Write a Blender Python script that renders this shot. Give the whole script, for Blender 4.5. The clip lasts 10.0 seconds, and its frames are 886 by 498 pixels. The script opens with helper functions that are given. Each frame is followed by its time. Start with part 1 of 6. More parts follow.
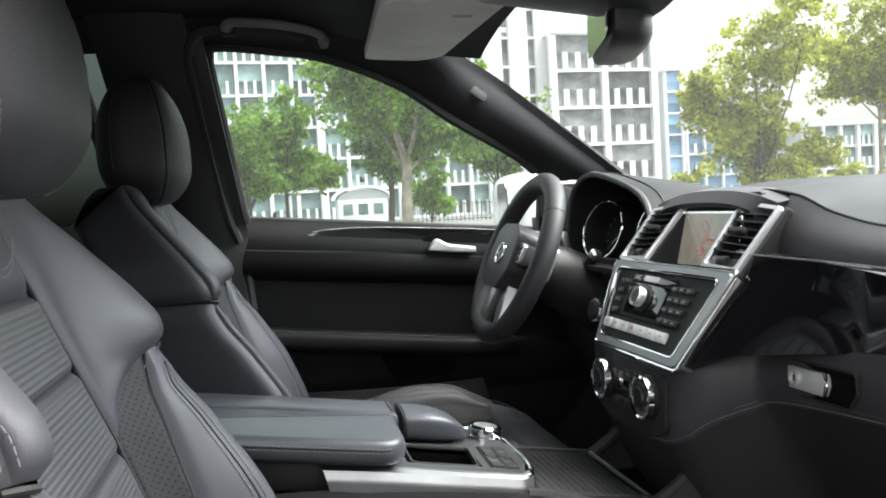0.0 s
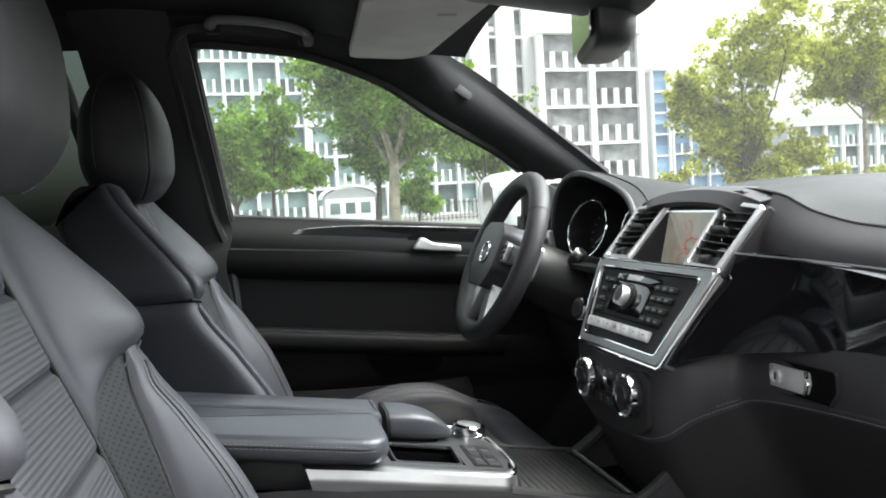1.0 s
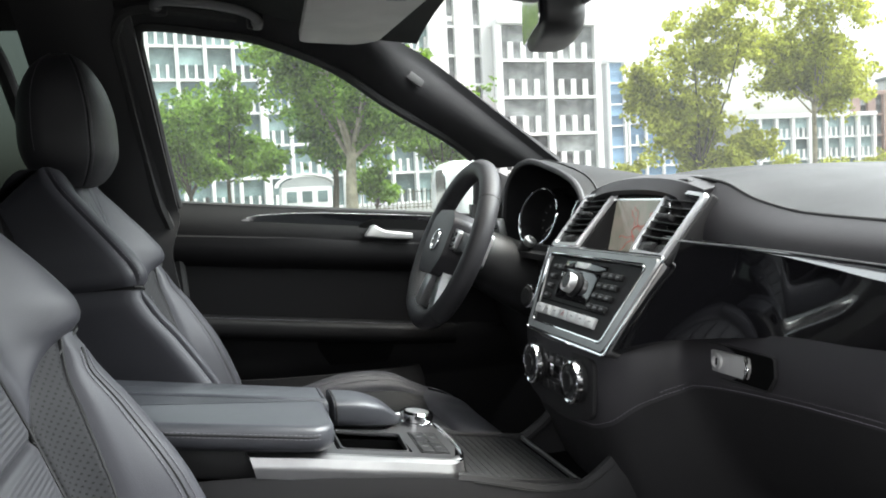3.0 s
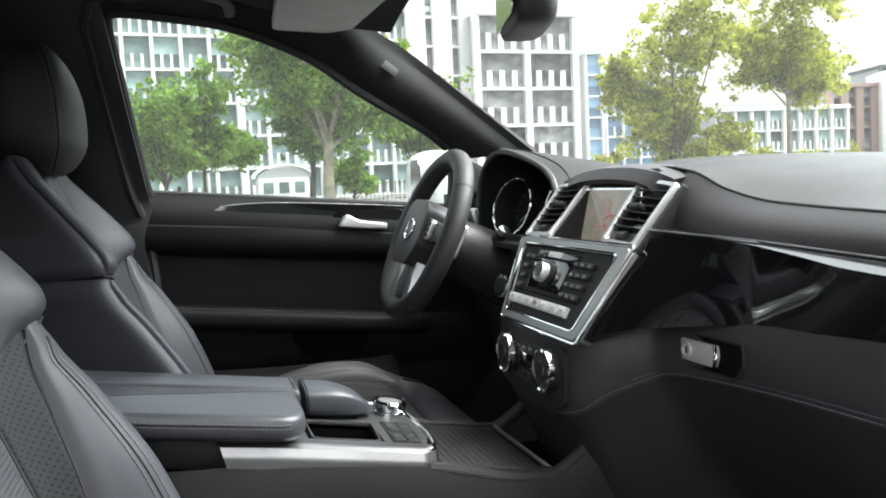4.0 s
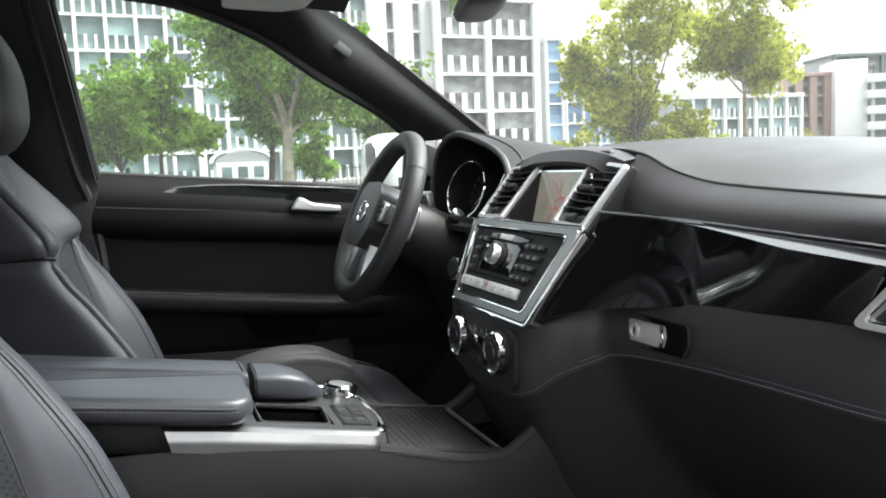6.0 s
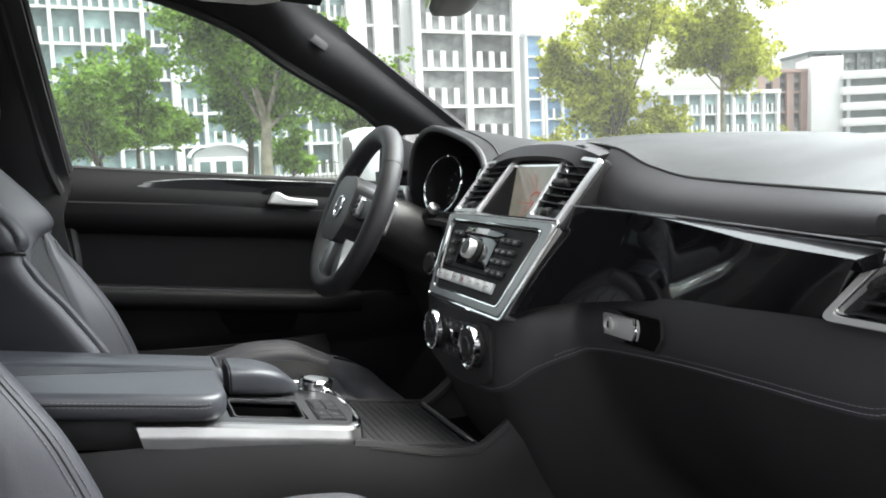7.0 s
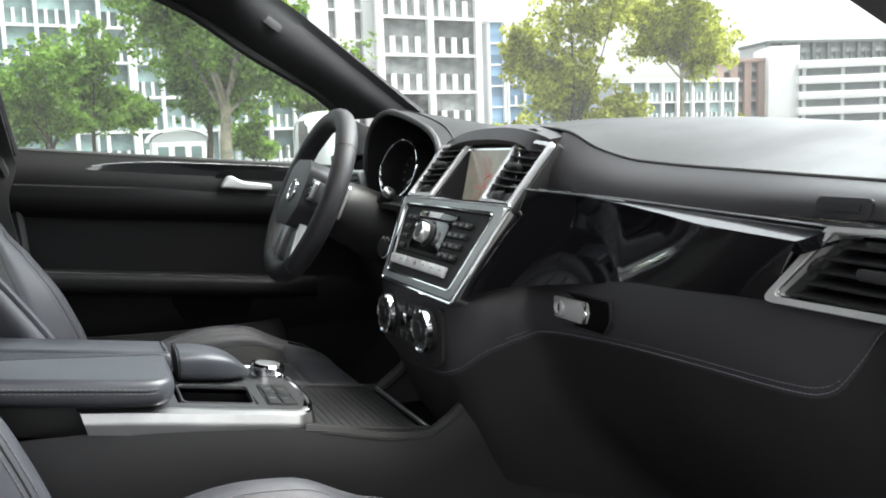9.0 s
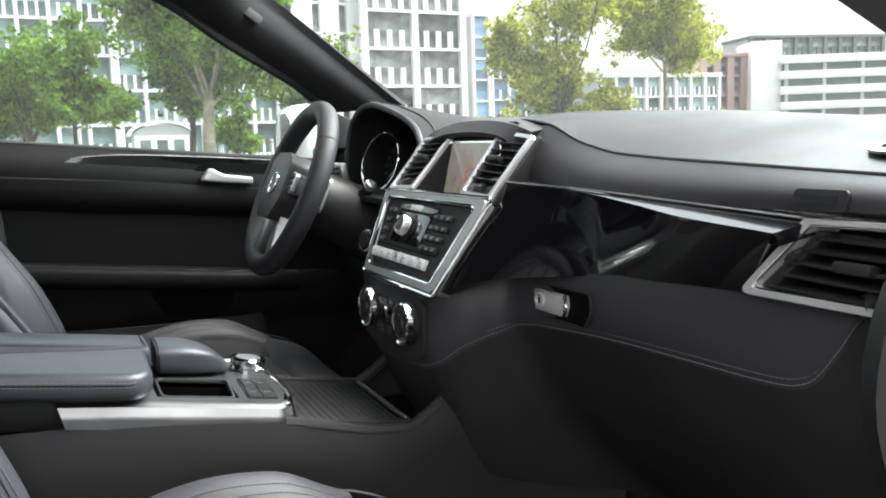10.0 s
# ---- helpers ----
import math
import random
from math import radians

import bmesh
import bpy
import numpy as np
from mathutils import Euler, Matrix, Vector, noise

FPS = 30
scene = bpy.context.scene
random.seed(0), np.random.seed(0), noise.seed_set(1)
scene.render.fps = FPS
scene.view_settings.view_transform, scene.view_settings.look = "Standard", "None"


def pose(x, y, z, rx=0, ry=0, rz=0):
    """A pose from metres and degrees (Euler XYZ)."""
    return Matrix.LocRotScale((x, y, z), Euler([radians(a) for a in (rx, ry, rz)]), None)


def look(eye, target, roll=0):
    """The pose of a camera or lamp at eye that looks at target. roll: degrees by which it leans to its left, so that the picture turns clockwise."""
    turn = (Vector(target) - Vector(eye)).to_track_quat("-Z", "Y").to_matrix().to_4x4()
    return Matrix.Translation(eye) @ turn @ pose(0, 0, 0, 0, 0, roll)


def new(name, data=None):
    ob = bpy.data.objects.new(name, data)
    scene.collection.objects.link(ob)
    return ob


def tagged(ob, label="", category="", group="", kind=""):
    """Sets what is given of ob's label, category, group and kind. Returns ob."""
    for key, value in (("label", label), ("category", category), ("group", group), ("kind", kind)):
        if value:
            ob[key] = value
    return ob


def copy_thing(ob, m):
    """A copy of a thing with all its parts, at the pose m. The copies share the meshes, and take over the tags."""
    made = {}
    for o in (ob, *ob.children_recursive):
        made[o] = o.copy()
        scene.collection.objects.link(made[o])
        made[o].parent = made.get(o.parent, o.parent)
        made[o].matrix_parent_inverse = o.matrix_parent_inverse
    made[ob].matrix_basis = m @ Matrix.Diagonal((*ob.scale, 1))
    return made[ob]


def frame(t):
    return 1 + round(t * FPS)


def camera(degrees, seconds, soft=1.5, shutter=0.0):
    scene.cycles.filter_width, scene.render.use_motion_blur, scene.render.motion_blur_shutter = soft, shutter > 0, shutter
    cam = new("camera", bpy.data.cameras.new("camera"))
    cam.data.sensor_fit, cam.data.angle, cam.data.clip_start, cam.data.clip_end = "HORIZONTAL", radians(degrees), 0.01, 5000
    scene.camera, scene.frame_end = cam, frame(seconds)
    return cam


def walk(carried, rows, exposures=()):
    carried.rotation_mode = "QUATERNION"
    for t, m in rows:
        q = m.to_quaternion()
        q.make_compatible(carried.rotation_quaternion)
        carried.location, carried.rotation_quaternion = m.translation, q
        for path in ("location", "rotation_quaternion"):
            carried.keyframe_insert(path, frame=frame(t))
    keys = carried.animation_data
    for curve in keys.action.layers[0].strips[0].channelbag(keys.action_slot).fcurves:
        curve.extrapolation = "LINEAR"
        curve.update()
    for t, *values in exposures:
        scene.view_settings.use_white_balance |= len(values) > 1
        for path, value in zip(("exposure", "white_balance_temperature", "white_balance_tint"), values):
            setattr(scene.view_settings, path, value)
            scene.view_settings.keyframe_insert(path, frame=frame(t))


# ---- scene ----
cam = camera(55.3, 10.0, soft=1.9)
PATH = [
    (0, (0.174, -1.118, 1.275), (0.575, 0.839, 1.171), -3.3),
    (0.5, (0.176, -1.118, 1.274), (0.589, 0.836, 1.17), -3.2),
    (1, (0.179, -1.118, 1.274), (0.609, 0.833, 1.166), -3.2),
    (1.5, (0.181, -1.117, 1.273), (0.633, 0.828, 1.159), -3.1),
    (2, (0.185, -1.118, 1.272), (0.659, 0.821, 1.152), -3.0),
    (2.5, (0.189, -1.117, 1.271), (0.688, 0.815, 1.143), -2.9),
    (4, (0.2, -1.117, 1.266), (0.774, 0.792, 1.105), -2.7),
    (4.5, (0.204, -1.116, 1.265), (0.8, 0.786, 1.092), -2.6),
    (5, (0.207, -1.115, 1.263), (0.825, 0.778, 1.079), -2.6),
    (5.5, (0.211, -1.115, 1.261), (0.849, 0.77, 1.069), -2.5),
    (7, (0.221, -1.116, 1.258), (0.924, 0.744, 1.046), -2.3),
    (7.5, (0.224, -1.117, 1.257), (0.948, 0.735, 1.038), -2.2),
    (8, (0.228, -1.117, 1.256), (0.973, 0.725, 1.027), -2.1),
    (8.5, (0.231, -1.117, 1.254), (0.995, 0.716, 1.016), -2.0),
    (9, (0.235, -1.117, 1.253), (1.018, 0.707, 1.006), -2.0),
    (9.5, (0.238, -1.117, 1.252), (1.038, 0.698, 0.996), -1.9),
    (10, (0.24, -1.117, 1.251), (1.055, 0.69, 0.989), -1.9),
]
walk(cam, [(t, look(eye, aim, lean)) for t, eye, aim, lean in PATH])

# ---- world, sun, exposure ----
world = bpy.data.worlds.new("sky")
world.use_nodes = True
scene.world = world
wn = world.node_tree
sky = wn.nodes.new("ShaderNodeTexSky")
sky.sky_type = 'NISHITA'
sky.sun_disc = False
sky.sun_elevation = radians(65)
sky.sun_rotation = radians(104)
sky.air_density = 1.0
sky.dust_density = 6.0
soft_sky = wn.nodes.new("ShaderNodeHueSaturation")
soft_sky.inputs["Saturation"].default_value = 0.28
soft_sky.inputs["Value"].default_value = 1.75
wn.links.new(sky.outputs[0], soft_sky.inputs["Color"])
wn.links.new(soft_sky.outputs[0], wn.nodes["Background"].inputs["Color"])
wn.nodes["Background"].inputs["Strength"].default_value = 0.145

sun_data = bpy.data.lights.new("sun", 'SUN')
sun_data.energy = 0.55
sun_data.angle = radians(12)
sun_data.color = (1.0, 0.96, 0.9)
sun = new("sun", sun_data)
sun.matrix_world = look((4.0, -1.0, 9.0), (0, 0, 0))

# added fill lamp that stands in for daylight through the open passenger doorway
MID_Y = -0.02
def fill_lamp(name, eye, aim, wide, high, power, tint=(1, 1, 1)):
    d = bpy.data.lights.new(name, 'AREA')
    d.shape, d.size, d.size_y, d.energy, d.color = 'RECTANGLE', wide, high, power, tint
    o = new(name, d)
    o.matrix_world = look(eye, aim)
    return o

fill_lamp("doorway_fill_lamp", (-0.20, -1.75, 1.62), (0.78, -0.50, 0.85), 1.2, 0.8, 5.5, (0.95, 0.97, 1.0))
# and one added for the windscreen's daylight, to brighten the seats
fill_lamp("windscreen_fill_lamp", (2.15, MID_Y, 2.60), (0.0, MID_Y - 0.10, 1.05), 1.9, 1.1, 75, (0.88, 0.95, 1.0))
scene.view_settings.exposure = 1.30
scene.view_settings.use_white_balance = True
scene.view_settings.white_balance_temperature = 6650
scene.view_settings.white_balance_tint = 9.0

# ---- materials ----
def material(name, color, rough=0.5, metal=0.0, grain=0.0, grain_size=400.0, vary=0.15, vary_size=6.0, spec=0.5, coat=0.0, random_tint=0.0, island=False):
    m = bpy.data.materials.new(name)
    m.use_nodes = True
    t = m.node_tree
    b = t.nodes["Principled BSDF"]
    b.inputs["Metallic"].default_value = metal
    b.inputs["Roughness"].default_value = rough
    b.inputs["Specular IOR Level"].default_value = spec
    b.inputs["Coat Weight"].default_value = coat
    b.inputs["Coat Roughness"].default_value = 0.03
    co = t.nodes.new("ShaderNodeTexCoord")
    n1 = t.nodes.new("ShaderNodeTexNoise")
    n1.inputs["Scale"].default_value = vary_size
    n1.inputs["Detail"].default_value = 5
    t.links.new(co.outputs["Object"], n1.inputs["Vector"])
    ramp = t.nodes.new("ShaderNodeMapRange")
    ramp.inputs["From Min"].default_value, ramp.inputs["From Max"].default_value = 0.3, 0.7
    ramp.inputs["To Min"].default_value, ramp.inputs["To Max"].default_value = 1 - vary, 1 + vary
    t.links.new(n1.outputs["Fac"], ramp.inputs["Value"])
    mul = t.nodes.new("ShaderNodeVectorMath")
    mul.operation = 'SCALE'
    mul.inputs[0].default_value = color
    t.links.new(ramp.outputs[0], mul.inputs["Scale"])
    out = mul.outputs[0]
    if random_tint or island:
        if island:
            src = t.nodes.new("ShaderNodeNewGeometry").outputs["Random Per Island"]
        else:
            src = t.nodes.new("ShaderNodeObjectInfo").outputs["Random"]
        r2 = t.nodes.new("ShaderNodeMapRange")
        r2.inputs["To Min"].default_value, r2.inputs["To Max"].default_value = 1 - random_tint, 1 + random_tint
        t.links.new(src, r2.inputs["Value"])
        mul2 = t.nodes.new("ShaderNodeVectorMath")
        mul2.operation = 'SCALE'
        t.links.new(out, mul2.inputs[0])
        t.links.new(r2.outputs[0], mul2.inputs["Scale"])
        out = mul2.outputs[0]
    t.links.new(out, b.inputs["Base Color"])
    r3 = t.nodes.new("ShaderNodeMapRange")
    r3.inputs["From Min"].default_value, r3.inputs["From Max"].default_value = 0.3, 0.7
    r3.inputs["To Min"].default_value, r3.inputs["To Max"].default_value = rough * 0.88, min(1, rough * 1.12)
    t.links.new(n1.outputs["Fac"], r3.inputs["Value"])
    t.links.new(r3.outputs[0], b.inputs["Roughness"])
    if grain:
        n2 = t.nodes.new("ShaderNodeTexVoronoi")
        n2.inputs["Scale"].default_value = grain_size
        t.links.new(co.outputs["Object"], n2.inputs["Vector"])
        bp = t.nodes.new("ShaderNodeBump")
        bp.inputs["Strength"].default_value = grain
        bp.inputs["Distance"].default_value = 0.001
        t.links.new(n2.outputs["Distance"], bp.inputs["Height"])
        t.links.new(bp.outputs[0], b.inputs["Normal"])
    return m

LEATHER = material("black_leather", (0.042, 0.042, 0.050), 0.54, grain=0.10, grain_size=800, vary=0.12, vary_size=9, spec=0.5)
# LEATHER made lighter, bluer and smoother, for the sky's sheen on the lids.
SKYLIT_LEATHER = material("skylit_armrest_leather", (0.050, 0.052, 0.060), 0.40, grain=0.10, grain_size=800, vary=0.12, vary_size=9, spec=0.6)
LEATHER_DASH = material("dash_leather", (0.033, 0.0315, 0.0345), 0.52, grain=0.12, grain_size=900, vary=0.12, vary_size=8, spec=0.4)
LEATHER_TOP = material("dash_top_leather", (0.012, 0.012, 0.0125), 0.62, grain=0.2, grain_size=700, vary=0.14, vary_size=8, spec=0.24)
SOFT = material("soft_plastic", (0.018, 0.0175, 0.0185), 0.62, grain=0.12, grain_size=1200, vary=0.15, spec=0.3)
HARD = material("hard_plastic", (0.013, 0.013, 0.0135), 0.42, grain=0.2, grain_size=1500, vary=0.15)
# Near-black for black parts and for shade inside recesses, put into the colour.
SHADE_BLACK = material("black_recess_shade", (0.003, 0.003, 0.003), 0.8, vary=0.2, spec=0.08)
GLOSS = material("black_lacquer", (0.006, 0.006, 0.007), 0.09, vary=0.1, coat=0.6)
CHROME = material("bright_chrome", (0.80, 0.80, 0.81), 0.10, metal=1.0, vary=0.04)
SATIN = material("satin_aluminium", (0.72, 0.72, 0.72), 0.36, metal=1.0, vary=0.06, vary_size=20)
RUBBER = material("rubber", (0.010, 0.010, 0.010), 0.7, vary=0.15)
THREAD = material("grey_thread", (0.14, 0.133, 0.15), 0.7, vary=0.2, vary_size=60)
DARK_THREAD = material("dark_thread", (0.12, 0.11, 0.125), 0.7, vary=0.2, vary_size=60)
HEADLINER = material("black_headliner", (0.005, 0.005, 0.005), 0.95, grain=0.3, grain_size=1500, vary=0.2)
FABRIC = material("grey_visor_fabric", (0.52, 0.51, 0.49), 0.9, grain=0.3, grain_size=1500, vary=0.08, vary_size=14)
PILLAR = material("pillar_cloth", (0.011, 0.0105, 0.0115), 0.85, grain=0.3, grain_size=1500, vary=0.15)
CARPET = material("carpet", (0.012, 0.012, 0.012), 1.0, grain=0.8, grain_size=900, vary=0.3, vary_size=30)
WHITEBAR = material("white_print", (0.7, 0.7, 0.7), 0.5, vary=0.05)
GREYBAR = material("grey_print", (0.25, 0.25, 0.26), 0.5, vary=0.05)
SILVERKEY = material("silver_key", (0.70, 0.70, 0.70), 0.35, metal=0.25, vary=0.05)
BRUSHED = material("brushed_aluminium", (0.36, 0.36, 0.36), 0.42, metal=1.0, vary=0.10, vary_size=25)
# Dash leather darkened for the door; its shade is put into the colour.
SHADED_DOOR_LEATHER = material("shaded_door_leather", (0.0048, 0.0046, 0.0050), 0.6, grain=0.12, grain_size=1200, vary=0.15, spec=0.16)
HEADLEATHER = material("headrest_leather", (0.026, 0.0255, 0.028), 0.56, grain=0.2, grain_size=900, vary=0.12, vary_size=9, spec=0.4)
# Lighter than the door leather, making up for little light on the pleats.
PLEAT = material("lightened_pleat", (0.050, 0.049, 0.050), 0.6, vary=0.15)
CAST = material("cast_silver", (0.55, 0.55, 0.54), 0.32, metal=0.45, vary=0.05)
BODY_WHITE = material("white_car_paint", (0.80, 0.80, 0.80), 0.2, vary=0.03, coat=1.0)

def glass(name, tint=(1, 1, 1), rough=0.0, film=0.0):
    """Clear pane with a weak gloss; film is the share of added translucent haze."""
    m = bpy.data.materials.new(name)
    m.use_nodes = True
    t = m.node_tree
    for n in list(t.nodes):
        if n.type == 'BSDF_PRINCIPLED':
            t.nodes.remove(n)
    tr = t.nodes.new("ShaderNodeBsdfTransparent")
    tr.inputs[0].default_value = (*tint, 1)
    gl = t.nodes.new("ShaderNodeBsdfGlossy")
    gl.inputs["Roughness"].default_value = rough
    lw = t.nodes.new("ShaderNodeLayerWeight")
    lw.inputs[0].default_value = 0.5
    pw = t.nodes.new("ShaderNodeMath")
    pw.operation = 'POWER'
    pw.inputs[1].default_value = 5.0
    t.links.new(lw.outputs["Facing"], pw.inputs[0])
    fr = t.nodes.new("ShaderNodeMapRange")
    fr.inputs["To Min"].default_value, fr.inputs["To Max"].default_value = 0.02, 0.12
    t.links.new(pw.outputs[0], fr.inputs["Value"])
    mx = t.nodes.new("ShaderNodeMixShader")
    t.links.new(fr.outputs[0], mx.inputs[0])
    t.links.new(tr.outputs[0], mx.inputs[1])
    t.links.new(gl.outputs[0], mx.inputs[2])
    haze = t.nodes.new("ShaderNodeBsdfTranslucent")
    haze.inputs[0].default_value = (0.8, 0.82, 0.8, 1)
    mx2 = t.nodes.new("ShaderNodeMixShader")
    mx2.inputs[0].default_value = film
    t.links.new(mx.outputs[0], mx2.inputs[1])
    t.links.new(haze.outputs[0], mx2.inputs[2])
    t.links.new(mx2.outputs[0], t.nodes["Material Output"].inputs["Surface"])
    return m

GLASS = glass("car_glass", (0.93, 0.96, 0.95), film=0.008)
SIDE_GLASS = glass("side_window_glass", (0.90, 0.95, 0.93), film=0.022)
PRIVACY = glass("tinted_rear_glass", (0.25, 0.28, 0.26))

# ---- mesh helpers ----
def link(name, me, mat, parent=None, label=""):
    if mat:
        me.materials.append(mat)
    ob = new(name, me)
    if parent is not None:
        ob.parent = parent
    if label:
        ob["label"] = label
    return ob

def smooth(me, angle=None):
    for p in me.polygons:
        p.use_smooth = True
    if angle is not None:
        me.set_sharp_from_angle(angle=radians(angle))

def part(name, bm, mat, parent=None, label="", angle=35):
    me = bpy.data.meshes.new(name)
    bmesh.ops.recalc_face_normals(bm, faces=bm.faces)
    bm.to_mesh(me)
    bm.free()
    smooth(me, angle)
    return link(name, me, mat, parent, label)

def thing(name, label, category, at=(0, 0, 0), group="", kind=""):
    ob = new(name)
    ob.empty_display_size = 0.05
    ob.location = at
    return tagged(ob, label, category, group, kind)

def box(sx, sy, sz, bevel=0.0, m=None, seg=2):
    bm = bmesh.new()
    bmesh.ops.create_cube(bm, size=1, matrix=Matrix.Diagonal((sx, sy, sz, 1)))
    if bevel:
        bmesh.ops.bevel(bm, geom=bm.edges[:], offset=bevel, segments=seg, profile=0.5, affect='EDGES')
    if m is not None:
        bm.transform(m)
    return bm

def prism(outline, depth, bevel=0.0, m=None, seg=2):
    """A plate from a convex or plain outline in local x, y, from z = -depth to 0."""
    bm = bmesh.new()
    top = [bm.verts.new((x, y, 0)) for x, y in outline]
    f = bm.faces.new(top)
    r = bmesh.ops.extrude_face_region(bm, geom=[f])
    for v in r["geom"]:
        if isinstance(v, bmesh.types.BMVert):
            v.co.z -= depth
    bmesh.ops.recalc_face_normals(bm, faces=bm.faces)
    if bevel:
        bmesh.ops.bevel(bm, geom=[e for e in bm.edges], offset=bevel, segments=seg, profile=0.5, affect='EDGES', clamp_overlap=True)
    if m is not None:
        bm.transform(m)
    return bm

def round_outline(corners, r, n=5):
    """Corner points with rounded corners of radius r."""
    out = []
    k = len(corners)
    for i in range(k):
        p, a, b = Vector(corners[i]), Vector(corners[i - 1]), Vector(corners[(i + 1) % k])
        da, db = (a - p).normalized(), (b - p).normalized()
        half = da.angle(db) / 2
        d = min(r / math.tan(half), (a - p).length * 0.48, (b - p).length * 0.48)
        for j in range(n + 1):
            s = j / n
            q = (p + da * d) * (1 - s) ** 2 + p * 2 * s * (1 - s) + (p + db * d) * s ** 2
            out.append((q.x, q.y))
    return out

def ring_plate(outer, inner, depth, m=None, bevel=0.0):
    """A frame between two outlines with the same number of points."""
    bm = bmesh.new()
    n = len(outer)
    rows = [[bm.verts.new((x, y, z)) for x, y in o] for o, z in ((outer, -depth), (outer, -bevel), ([((a[0] * .85 + b[0] * .15), (a[1] * .85 + b[1] * .15)) for a, b in zip(outer, inner)], 0),
            ([((a[0] * .15 + b[0] * .85), (a[1] * .15 + b[1] * .85)) for a, b in zip(outer, inner)], 0), (inner, -bevel), (inner, -depth))]
    for r0, r1 in zip(rows, rows[1:] + rows[:1]):
        for i in range(n):
            bm.faces.new((r0[i], r0[(i + 1) % n], r1[(i + 1) % n], r1[i]))
    if m is not None:
        bm.transform(m)
    return bm

def sheet(fn, nu, nv, thick=0.0, flip=False):
    """A grid surface fn(u, v) with u, v in 0..1, given thickness along its normals."""
    bm = bmesh.new()
    g = [[bm.verts.new(fn(i / nu, j / nv)) for j in range(nv + 1)] for i in range(nu + 1)]
    for i in range(nu):
        for j in range(nv):
            q = (g[i][j], g[i + 1][j], g[i + 1][j + 1], g[i][j + 1])
            bm.faces.new(q[::-1] if flip else q)
    if thick:
        bm.normal_update()
        back = [[bm.verts.new(v.co - v.normal * thick) for v in row] for row in g]
        for i in range(nu):
            for j in range(nv):
                q = (back[i][j], back[i][j + 1], back[i + 1][j + 1], back[i + 1][j])
                bm.faces.new(q[::-1] if flip else q)
        for i in range(nu):
            bm.faces.new((g[i][0], back[i][0], back[i + 1][0], g[i + 1][0]))
            bm.faces.new((g[i][nv], g[i + 1][nv], back[i + 1][nv], back[i][nv]))
        for j in range(nv):
            bm.faces.new((g[0][j], g[0][j + 1], back[0][j + 1], back[0][j]))
            bm.faces.new((g[nu][j], back[nu][j], back[nu][j + 1], g[nu][j + 1]))
    return bm

def catmull(pts, n=8, closed=False):
    pts = [Vector(p) for p in pts]
    out = []
    k = len(pts)
    for i in range(k if closed else k - 1):
        if closed:
            a, b, c, d = pts[i - 1], pts[i], pts[(i + 1) % k], pts[(i + 2) % k]
        else:
            a, b, c, d = pts[max(i - 1, 0)], pts[i], pts[i + 1], pts[min(i + 2, k - 1)]
        for j in range(n):
            s = j / n
            out.append(0.5 * ((2 * b) + (c - a) * s + (2 * a - 5 * b + 4 * c - d) * s * s + (3 * b - a - 3 * c + d) * s ** 3))
    if not closed:
        out.append(pts[-1])
    return out

def tube(path, radius, sides=8, closed=False, flat=1.0, up=None):
    """A swept tube; radius may be a number or a function of 0..1."""
    bm = bmesh.new()
    n = len(path)
    rings = []
    ref = Vector(up) if up else Vector((0.13, 0.2, 1)).normalized()
    for i, p in enumerate(path):
        a = path[i - 1] if (i or closed) else path[0]
        b = path[(i + 1) % n] if (i < n - 1 or closed) else path[-1]
        d = (Vector(b) - Vector(a)).normalized()
        s = d.cross(ref)
        if s.length < 1e-3:
            s = d.cross(Vector((1, 0.1, 0)))
        s.normalize()
        t = s.cross(d)
        r = radius(i / max(n - 1, 1)) if callable(radius) else radius
        rings.append([bm.verts.new(Vector(p) + (s * math.cos(q) + t * math.sin(q) * flat) * r) for q in [2 * math.pi * k / sides for k in range(sides)]])
    for i in range(n if closed else n - 1):
        a, b = rings[i], rings[(i + 1) % n]
        for k in range(sides):
            bm.faces.new((a[k], a[(k + 1) % sides], b[(k + 1) % sides], b[k]))
    if not closed:
        bm.faces.new(rings[0][::-1])
        bm.faces.new(rings[-1])
    return bm

def lathe(profile, m=None, n=32, ribs=0, rib_depth=0.0):
    """Turned body; profile of (radius, height)."""
    bm = bmesh.new()
    rings = []
    for r, h in profile:
        row = []
        for k in range(n):
            q = 2 * math.pi * k / n
            rr = r * (1 - (rib_depth if ribs and k % 2 else 0))
            row.append(bm.verts.new((rr * math.cos(q), rr * math.sin(q), h)))
        rings.append(row)
    for a, b in zip(rings, rings[1:]):
        for k in range(n):
            bm.faces.new((a[k], a[(k + 1) % n], b[(k + 1) % n], b[k]))
    bm.faces.new(rings[0][::-1])
    bm.faces.new(rings[-1])
    if m is not None:
        bm.transform(m)
    return bm

def merge(*bms):
    out = bmesh.new()
    for b in bms:
        me = bpy.data.meshes.new("tmp")
        b.to_mesh(me)
        b.free()
        out.from_mesh(me)
        bpy.data.meshes.remove(me)
    return out

